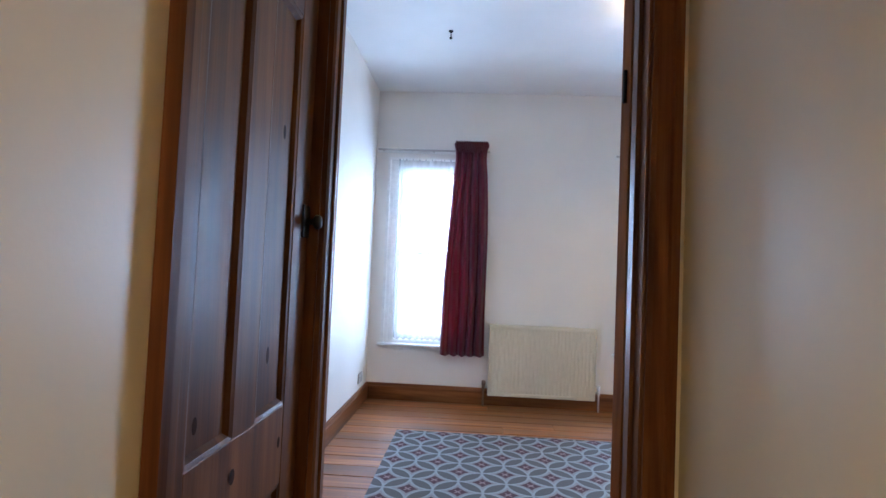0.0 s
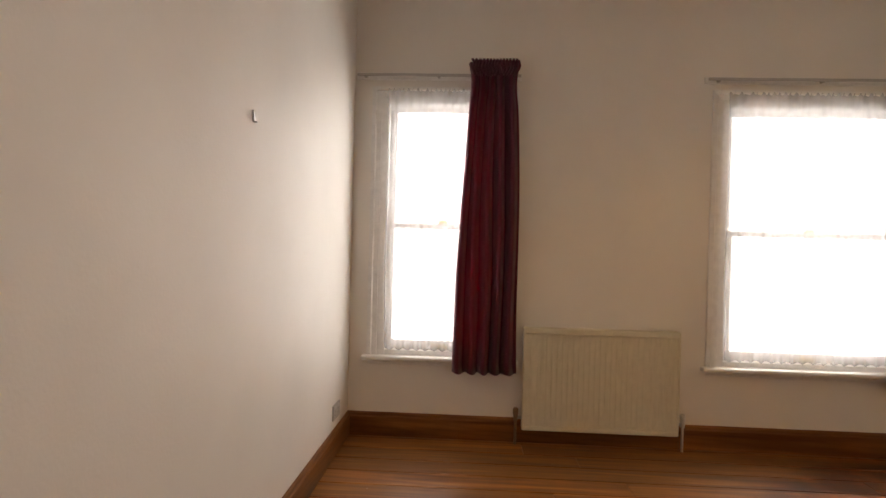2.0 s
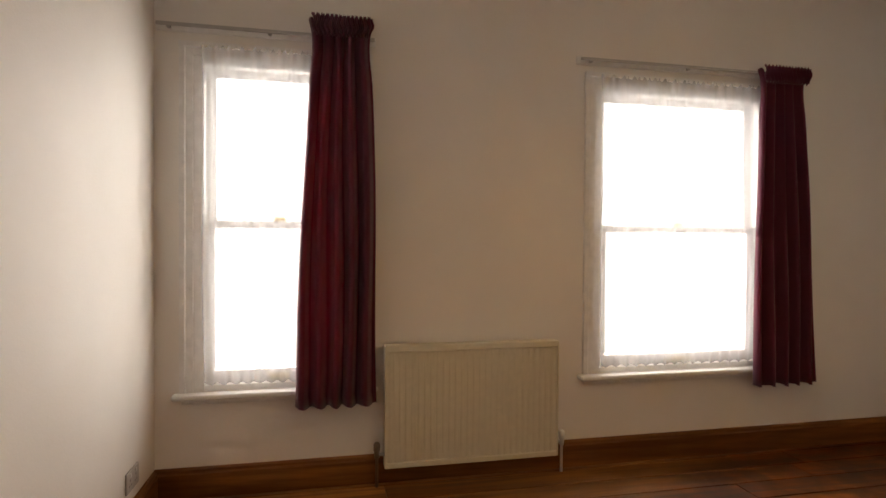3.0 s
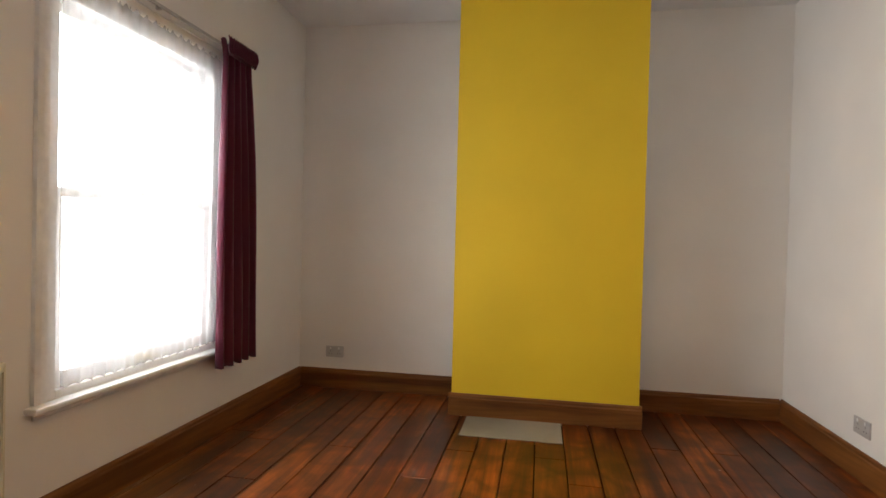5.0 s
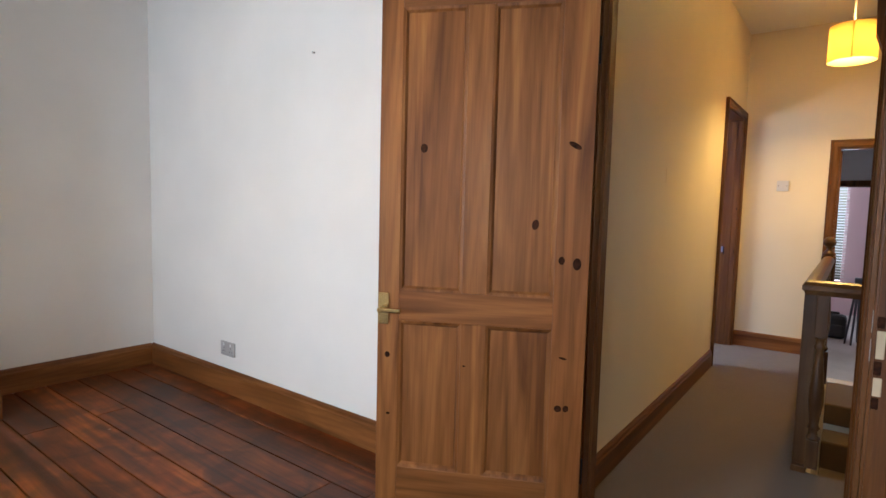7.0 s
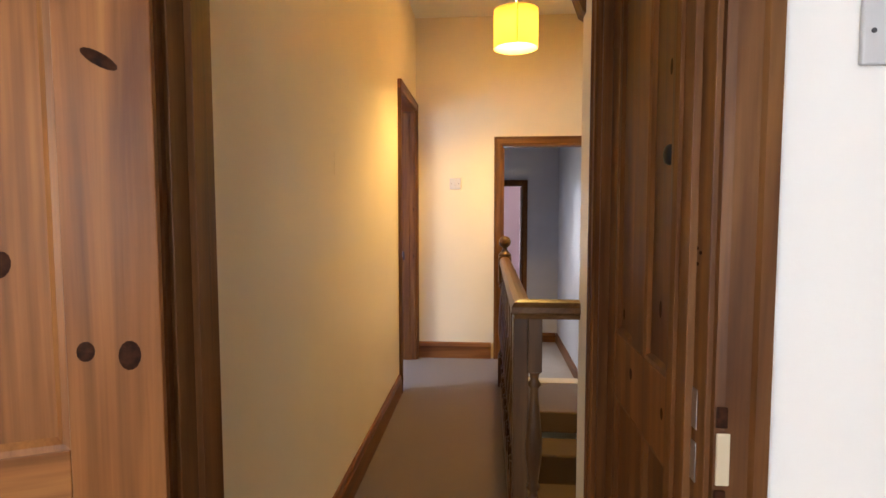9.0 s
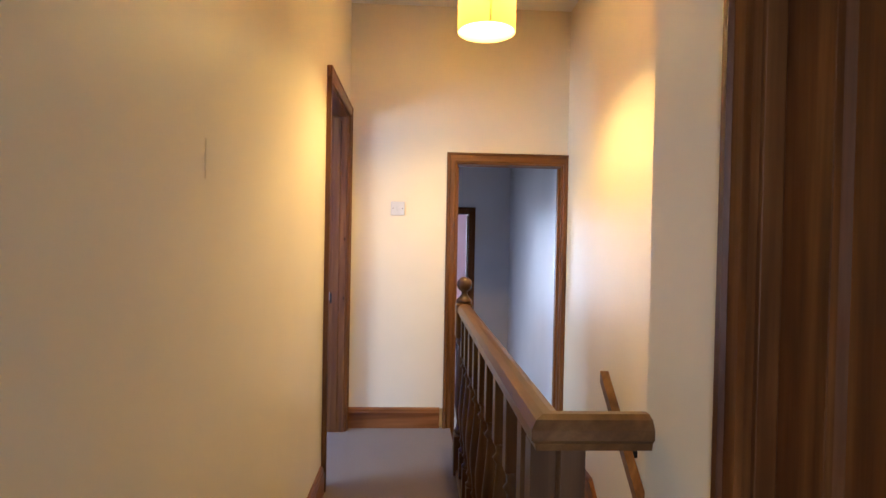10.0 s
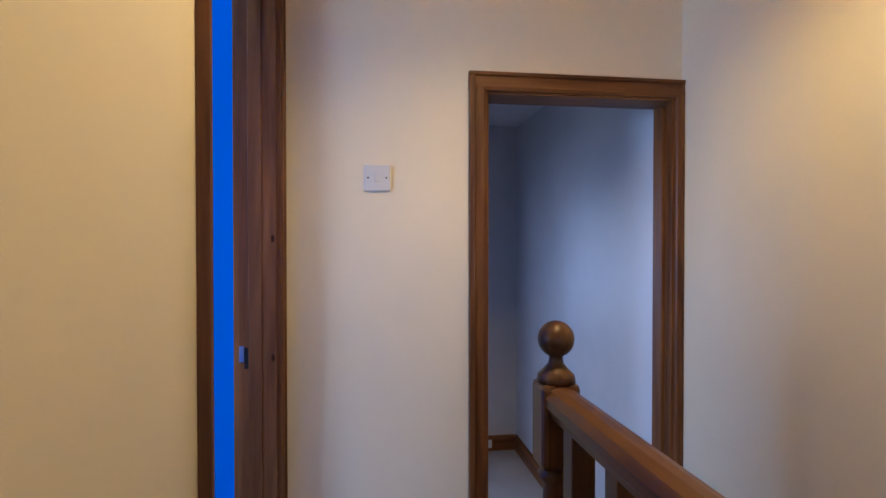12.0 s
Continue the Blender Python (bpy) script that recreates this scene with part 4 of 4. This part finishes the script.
# ---- radiator ----
def radiator(x0, x1, z0, z1):
    w, hh = x1 - x0, z1 - z0
    th = thing("radiator", pose((x0 + x1) / 2, YB, z0), "cream enamelled fluted panel radiator below the wall between windows", "radiator")
    bm = bmesh.new()
    nfl = 28
    pts = [(-w / 2, -0.04), (-w / 2, -0.092)]
    for k in range(nfl):
        a = -w / 2 + 0.012 + (w - 0.024) * k / nfl
        s = (w - 0.024) / nfl
        pts += [(a + s * 0.12, -0.092), (a + s * 0.3, -0.0945), (a + s * 0.7, -0.0945), (a + s * 0.88, -0.092)]
    pts += [(w / 2, -0.092), (w / 2, -0.04)]
    prism(bm, pts, 2, 0.03, hh - 0.035)
    part("fluted_panel", bm, M_RAD, th)
    part("top_edge", B(-w / 2 - 0.003, w / 2 + 0.003, -0.1, -0.036, hh - 0.036, hh, bev=0.006), M_RAD, th)
    part("bottom_edge", B(-w / 2 - 0.002, w / 2 + 0.002, -0.099, -0.037, 0, 0.031, bev=0.006), M_RAD, th)
    for s in (-1, 1):
        part("side_cover", B(s * w / 2 - 0.004, s * w / 2 + 0.004, -0.101, -0.03, 0.004, hh - 0.004, bev=0.002), M_RAD, th)
        part("bracket", B(s * w * 0.38 - 0.012, s * w * 0.38 + 0.012, -0.04, 0, 0.1, hh - 0.1, bev=0.002), M_RAD, th)
        v = part("valve", lathe(bmesh.new(), [(0.008, -z0), (0.008, 0.045), (0.014, 0.05), (0.014, 0.085), (0.017, 0.087), (0.017, 0.12), (0.011, 0.128)], 12, s * (w / 2 + 0.04), -0.062), M_COPPER if s < 0 else M_PLASTIC, th, "radiator valve on its pipe")
        bm = lathe(bmesh.new(), [(0.009, 0), (0.009, 0.04)], 10)
        bmesh.ops.rotate(bm, cent=(0, 0, 0), matrix=Matrix.Rotation(radians(90), 3, "Y"), verts=bm.verts)
        bmesh.ops.translate(bm, vec=(min(s * w / 2, s * (w / 2 + 0.04)), -0.062, 0.066), verts=bm.verts)
        part("tail_pipe", bm, M_STEEL, v)
    return th


radiator(1.10, 2.028, 0.10, 0.727)


# ---- sockets and switches ----
def plate(name, m, w, h, label, category, kind):
    th = thing(name, m, label, category)
    body = {"grey": M_GREYPL, "switch": M_SWITCH}.get(kind, M_PLASTIC)
    part("faceplate", B(-w / 2, w / 2, -0.009, 0, -h / 2, h / 2, bev=0.003), body, th)
    if kind == "switch":
        part("rocker", B(-0.009, 0.009, -0.013, -0.009, -0.014, 0.014, bev=0.002), M_SWITCH, th)
        for s in (-1, 1):
            bm = lathe(bmesh.new(), [(0.0035, 0), (0.0035, 0.001)], 10)
            bmesh.ops.rotate(bm, cent=(0, 0, 0), matrix=Matrix.Rotation(radians(90), 3, "X"), verts=bm.verts)
            bmesh.ops.translate(bm, vec=(s * 0.03, -0.009, 0), verts=bm.verts)
            part("screw", bm, M_DARKGREY, th)
    else:
        for s in ((-1, 1) if w > 0.1 else (0,)):
            part("rocker", B(s * 0.034 - 0.006, s * 0.034 + 0.006, -0.012, -0.009, 0.018, 0.034, bev=0.0015), M_PLASTIC, th)
            for dx, dz, ww, hh2 in ((0, 0.006, 0.004, 0.009), (-0.011, -0.016, 0.008, 0.005), (0.011, -0.016, 0.008, 0.005)):
                part("pin_slot", B(s * 0.034 + dx - ww / 2, s * 0.034 + dx + ww / 2, -0.0095, -0.0088, dz - hh2 / 2, dz + hh2 / 2), M_SLOT, th)
    return th


plate("light_switch", pose(0.33, 0.0005, 1.42, 0, 0, 180), 0.087, 0.087, "white plastic single light switch beside the bedroom door", "light switch", "switch")
plate("light_switch", pose(1.119, HE + 0.0005, 1.402, 0, 0, 180), 0.087, 0.087, "white plastic single light switch on the landing end wall", "light switch", "switch")
plate("wall_socket", pose(3.60, 0.0005, 0.272, 0, 0, 180), 0.146, 0.087, "grey double socket on the door-side wall", "wall socket", "grey")
plate("wall_socket", pose(XR - 0.0005, 3.218, 0.283, 0, 0, -90), 0.146, 0.087, "grey double socket in the window-side alcove", "wall socket", "grey")
plate("wall_socket", pose(0.0005, 3.19, 0.245, 0, 0, 90), 0.146, 0.087, "pale double socket by the narrow window", "wall socket", "grey")
plate("wall_socket", pose(0.27, PE + 0.021, PF + 0.055, 0, 0, 180), 0.087, 0.06, "white socket on the passage skirting", "wall socket", "single")


# ---- pendants ----
def pendant(x, y, ztop, zs0, zs1, r, label):
    th = thing("pendant_lamp", pose(x, y, ztop), label, "ceiling lamp", "pendant lamps")
    part("ceiling_rose", lathe(bmesh.new(), [(0.05, 0), (0.05, -0.008), (0.035, -0.022), (0.012, -0.03)], 20), M_PLASTIC, th)
    part("cord", lathe(bmesh.new(), [(0.006, -0.028), (0.006, zs1 - ztop - 0.0)], 8), M_PLASTIC, th)
    part("lamp_holder", lathe(bmesh.new(), [(0.012, zs1 - ztop + 0.02), (0.018, zs1 - ztop), (0.018, zs1 - ztop - 0.03), (0.014, zs1 - ztop - 0.04)], 12), M_PLASTIC, th)
    bm = bmesh.new()
    seg = 40
    rings = []
    for rr, z in ((r, zs0), (r, zs1), (r - 0.003, zs1), (r - 0.003, zs0)):
        rings.append([bm.verts.new((rr * math.cos(2 * math.pi * k / seg), rr * math.sin(2 * math.pi * k / seg), z - ztop)) for k in range(seg)])
    for a in range(4):
        for k in range(seg):
            bm.faces.new((rings[a][k], rings[a][(k + 1) % seg], rings[(a + 1) % 4][(k + 1) % seg], rings[(a + 1) % 4][k])).smooth = True
    sh = part("shade", bm, M_SHADE, th, "yellow fabric drum shade, lit")
    part("seam", B(-0.004, 0.004, r - 0.001, r + 0.003, zs0 - ztop, zs1 - ztop), M_SHADE, sh)
    for k in range(3):
        a = 2 * math.pi * k / 3
        bm = bmesh.new()
        box(bm, 0.015, r - 0.002, -0.002, 0.002, zs1 - ztop - 0.004, zs1 - ztop)
        bmesh.ops.rotate(bm, cent=(0, 0, 0), matrix=Matrix.Rotation(a, 3, "Z"), verts=bm.verts)
        part("shade_spoke", bm, M_STEEL, sh)
    return th


pendant(0.70, -2.54, HH, 2.142, 2.36, 0.13, "yellow drum pendant lamp, lit, over the landing")
pendant(2.12, 1.70, HC, 2.27, 2.47, 0.135, "yellow drum pendant lamp, lit, in the bedroom")

# ---- rug, hearth patch, small wall things ----
rug = tagged(to_ob("rug", B(-0.86, 0.86, -0.83, 0.83, 0, 0.009, bev=0.003), M_RUG), "grey and maroon rug with interlaced circle pattern on floorboards", "rug")
rug.matrix_world = pose(1.28, 1.735, 0.0005, 0, 0, 0)
tagged(to_ob("hearth_patch", B(3.74, 4.103, 1.49, 2.105, -0.02, 0.003, bev=0.002), M_HEARTH), "pale cement hearth patch let into floorboards", "hearth", "", "structure")
th = thing("ceiling_hook", pose(0.715, 2.22, HC), "small black hook in the bedroom ceiling", "hook")
part("hook_plate", lathe(bmesh.new(), [(0.016, 0), (0.016, -0.006), (0.008, -0.012)], 12), M_IRON, th)
part("hook_stem", lathe(bmesh.new(), [(0.004, -0.01), (0.004, -0.04), (0.009, -0.045), (0.009, -0.055), (0.003, -0.06)], 8), M_IRON, th)
th = thing("picture_hook", pose(0.0, 1.922, 1.648), "small metal picture hook on the bare wall", "hook")
part("hook_body", B(0, 0.006, -0.006, 0.006, -0.02, 0.02, bev=0.002), M_STEEL, th)
part("hook_tip", B(0.004, 0.016, -0.005, 0.005, -0.022, -0.016, bev=0.002), M_STEEL, th)
tagged(to_ob("nail", lathe(bmesh.new(), [(0.004, 0), (0.004, 0.01), (0.006, 0.011), (0.006, 0.013)], 8), M_STEEL), "small bare nail in the white wall", "nail").matrix_world = pose(2.82, 0, 1.915, -90, 0, 0)
for z, hh in ((0.80, 0.075), (0.70, 0.05)):
    tagged(to_ob("filler_patch", B(DL - 0.028, DL - 0.009, 0.0165, 0.0205, z, z + hh, bev=0.002), M_FILL), "pale filler patch where a latch was cut", "filler patch", "", "structure")
bm = bmesh.new()
for k in range(5):
    box(bm, HX - 0.0008, HX + 0.001, -1.217 + 0.002 * (k % 2), -1.212 + 0.002 * (k % 3), 1.32 + 0.016 * k, 1.338 + 0.016 * k)
tagged(to_ob("wall_scuff", bm, M_SCUFF), "dark vertical scuff on the cream landing wall", "scuff mark", "", "structure")
for z in (0.78, 0.86):
    tagged(to_ob("strike_plate", B(DL - 0.001, DL + 0.0015, -0.05, -0.028, z, z + 0.06, bev=0.0006), M_STEEL), "worn metal strike plate on the door jamb", "strike plate", "", "structure")
tagged(to_ob("strike_plate", B(1.527, 1.541, -3.4835, -3.481, 0.821, 0.871, bev=0.0006), M_STEEL), "bright metal strike plate on the door jamb", "strike plate", "", "structure")
tagged(to_ob("latch_hole", B(1.511, 1.526, -3.4835, -3.4805, 0.801, 0.866, bev=0.0006), M_IRON), "dark latch hole beside a strike plate", "latch hole", "", "structure")



def dot(name, x, y, z, rx, rz, axis, mat, label, category):
    """A small flat oval on a wooden face: axis 0 for a face across x, 1 for a face across y."""
    bm = lathe(bmesh.new(), [(1.0, 0.0), (0.9, 1.0)], 10)
    bmesh.ops.scale(bm, vec=(rz, rx, 0.0012), verts=bm.verts)
    ob = to_ob(name, bm, mat)
    ob.matrix_world = pose(x, y, z, 0, 90, 0) if axis == 0 else pose(x, y, z, 0, 0, 90) @ pose(0, 0, 0, 0, 90, 0)
    return tagged(ob, label, category, "", "structure")


for y, z, q in ((-0.046, 1.129, 0.005), (-0.033, 1.123, 0.005), (-0.044, 1.106, 0.005), (-0.052, 1.382, 0.005)):
    dot("nail_hole", DL - 0.0004, y, z, q, q * 0.6, 0, M_KNOT, "dark old screw hole in the door lining", "screw hole")
for x, z in ((1.441, 1.200), (1.441, 0.832)):
    dot("knot", x, -3.4834, z, 0.006, 0.012, 1, M_KNOT, "dark knot in the brown door jamb", "knot")
for x, z in ((1.486, 1.651), (1.485, 1.132), (1.489, 0.601), (1.495, 1.824)):
    dot("paint_fleck", x, -3.4834, z, 0.003, 0.012, 1, M_FILL, "pale fleck of paint on the brown jamb", "paint fleck")
for z, hh in ((0.665, 0.03), (0.757, 0.036), (0.882, 0.03)):
    tagged(to_ob("chipped_notch", B(DL - 0.024, DL - 0.008, 0.0165, 0.0195, z, z + hh, bev=0.002), M_KNOT), "dark chipped notch in the door frame edge", "chipped wood", "", "structure")

# wooden corbel high on the stairwell corner
bm = bmesh.new()
prism(bm, [(CX - 0.03, 1.80), (CX + 0.012, 1.83), (CX + 0.045, 1.92), (CX + 0.05, 2.06), (CX - 0.03, 2.06)], 1, CE - 0.035, CE + 0.05)
setting("corner_bracket", bm, M_DARKPINE, "small dark wooden bracket high on the wall corner", "bracket")

# ---- banister ----
BY = -1.097
ban = thing("banister", pose(0.745, BY, 0), "stained wooden landing banister with turned balusters and ball newel", "banister", "", "structure")


def rail_profile(wd, ht, zc):
    return [(-wd * 0.5, zc - ht * 0.15), (-wd * 0.5, zc + ht * 0.15), (-wd * 0.36, zc + ht * 0.4), (-wd * 0.12, zc + ht * 0.5), (wd * 0.12, zc + ht * 0.5), (wd * 0.36, zc + ht * 0.4),
            (wd * 0.5, zc + ht * 0.15), (wd * 0.5, zc - ht * 0.15), (wd * 0.38, zc - ht * 0.28), (wd * 0.34, zc - ht * 0.5), (-wd * 0.34, zc - ht * 0.5), (-wd * 0.38, zc - ht * 0.28)]


RY = -2.89 - BY - 0.003
bm = bmesh.new()
# mitred where it turns to the wall
stations = [lambda w: (w, RY + 0.04), lambda w: (w, w), lambda w: (-0.195, w)]
rings = [[bm.verts.new((*at(w), z)) for w, z in rail_profile(0.072, 0.064, 0.849)] for at in stations]
for ra, rb in zip(rings, rings[1:]):
    for k in range(len(ra)):
        bm.faces.new((ra[k], ra[(k + 1) % len(ra)], rb[(k + 1) % len(ra)], rb[k]))
bm.faces.new(rings[0])
bm.faces.new(list(reversed(rings[-1])))
part("handrail", bm, M_RAIL, ban, "rounded oak-stained handrail mitred to the wall")
part("base_rail", B(-0.03, 0.03, RY + 0.04, 0.02, 0.0, 0.03, bev=0.004), M_RAIL, ban)
prof = [(0.019, 0.16), (0.022, 0.17), (0.014, 0.18), (0.012, 0.2), (0.02, 0.215), (0.014, 0.23), (0.017, 0.27), (0.0235, 0.33), (0.024, 0.38), (0.019, 0.45), (0.013, 0.53), (0.0115, 0.57), (0.02, 0.585), (0.0115, 0.6), (0.014, 0.62), (0.02, 0.63)]
bm = lathe(bmesh.new(), [(q * 1.25, z) for q, z in prof], 14)
box(bm, -0.024, 0.024, -0.024, 0.024, 0.03, 0.16, bev=0.003)
box(bm, -0.024, 0.024, -0.024, 0.024, 0.63, 0.818, bev=0.003)
first = part("baluster", bm, M_TURN, ban)
first.location = (-0.046, 0, 0)
for k in range(9):
    o = first.copy()
    scene.collection.objects.link(o)
    o.location = (0, -0.143 - 0.19 * k, 0)
part("corner_post", B(-0.027, 0.027, -0.062, -0.008, 0.03, 0.818, bev=0.003), M_TURN, ban, "plain square post under the mitred corner")
bm = lathe(bmesh.new(), [(0.03, 0.2), (0.042, 0.22), (0.03, 0.24), (0.027, 0.27), (0.04, 0.36), (0.04, 0.45), (0.03, 0.6), (0.026, 0.66), (0.04, 0.68), (0.03, 0.7)], 20)
box(bm, -0.043, 0.043, -0.043, 0.043, ST, 0.2, bev=0.005)
box(bm, -0.043, 0.043, -0.043, 0.043, 0.70, 0.885, bev=0.012)
nw = part("newel_post", bm, M_TURN, ban, "square newel post with turned shaft")
nw.location = (0, RY, 0)
cap = [(0.043, 0.884), (0.04, 0.9), (0.025, 0.915), (0.017, 0.925), (0.015, 0.938)]
cap += [(0.04 * math.cos(a), 0.978 + 0.04 * math.sin(a)) for a in [radians(-65 + 155 * i / 12) for i in range(12)]] + [(0.004, 1.018)]
part("ball_finial", lathe(bmesh.new(), cap, 24), M_TURN, nw, "turned ball finial")

# wall handrail down the stairs
hr = thing("stair_handrail", pose(SX, -2.68, 0.56), "plain brown wooden handrail sloping down the stairwell wall", "handrail")
bm = bmesh.new()
prism(bm, [(0, 0.025), (1.9, 0.025 - 1.9 * 0.86), (1.9, -0.03 - 1.9 * 0.86), (0.0, -0.03)], 0, 0.025, 0.065)
part("rail", bm, M_RAIL, hr)
for q in (0.3, 1.5):
    part("bracket", B(0, 0.03, q - 0.01, q + 0.01, -0.02 - q * 0.86, 0.01 - q * 0.86, bev=0.002), M_IRON, hr)

# ---- back room things ----
th = thing("window_blind", pose(1.30, -8.54, 1.66), "white horizontal slatted blind over a bright window", "blind")
part("headrail", B(-0.62, 0.62, 0, 0.04, -0.04, 0, bev=0.003), M_PLASTIC, th)
sl = None
for k in range(34):
    if sl is None:
        bm = B(-0.6, 0.6, -0.011, 0.011, -0.001, 0.001)
        bmesh.ops.rotate(bm, cent=(0, 0, 0), matrix=Matrix.Rotation(radians(28), 3, "X"), verts=bm.verts)
        sl = part("slat", bm, M_PLASTIC, th)
        o = sl
    else:
        o = sl.copy()
        scene.collection.objects.link(o)
    o.location = (0, 0.02, -0.06 - k * 0.042)
bag = thing("camera_bag", pose(0.74, -6.55, PF), "black nylon bag standing on pale carpet", "bag")
bm = B(-0.13, 0.13, -0.09, 0.09, 0, 0.3, bev=0.05)
part("bag_body", bm, M_BLACK, bag)
part("front_pocket", B(-0.1, 0.1, 0.085, 0.12, 0.03, 0.18, bev=0.015), M_BLACK, bag)
part("carry_handle", B(-0.05, 0.05, -0.012, 0.012, 0.295, 0.33, bev=0.01), M_BLACK, bag)
tri = thing("tripod", pose(0.52, -6.3, PF), "folded dark metal tripod leaning by the doorway", "tripod")
for k, (dx, dy) in enumerate(((0.1, 0.05), (-0.02, -0.1), (0.04, 0.12))):
    bm = lathe(bmesh.new(), [(0.011, 0), (0.011, 0.35), (0.014, 0.36), (0.014, 0.75)], 10)
    ob = part("leg", bm, M_DARKGREY, tri)
    ob.matrix_world = Matrix.Translation((0.52 + dx, -6.3 + dy, PF)) @ Vector((-dx * 0.8, -dy * 0.8, 0.75)).to_track_quat("Z", "Y").to_matrix().to_4x4()
part("head", B(-0.03, 0.05, -0.03, 0.05, 0.73, 0.8, bev=0.008), M_DARKGREY, tri)

# ---- floorboards, last ----
rng = random.Random(11)
bw = 0.165
y = 0.0
rows = 0
shared = {}
floor_ob = bpy.data.objects["floor_bedroom"]
while y < YB - 0.01:
    y1 = min(y + bw, YB)
    cuts = [0.0]
    c = rng.uniform(0.9, 3.2)
    while c < XR - 0.6:
        cuts.append(round(c, 1))
        c += rng.uniform(1.6, 3.0)
    cuts.append(XR)
    for a, c in zip(cuts, cuts[1:]):
        w = y1 - y - 0.006
        key = (round(c - a, 2), round(w, 3))
        if key not in shared:
            bm = B(-key[0] / 2 + 0.001, key[0] / 2 - 0.001, -w / 2, w / 2, -0.02, 0.0, bev=0.0022)
            me = bpy.data.meshes.new("floorboard")
            bm.to_mesh(me)
            bm.free()
            me.materials.append(M_BOARD)
            shared[key] = me
        ob = new("floorboard", shared[key])
        ob.parent = floor_ob
        ob.location = ((a + c) / 2, (y + y1) / 2, rng.uniform(-0.0012, 0.0))
    y = y1
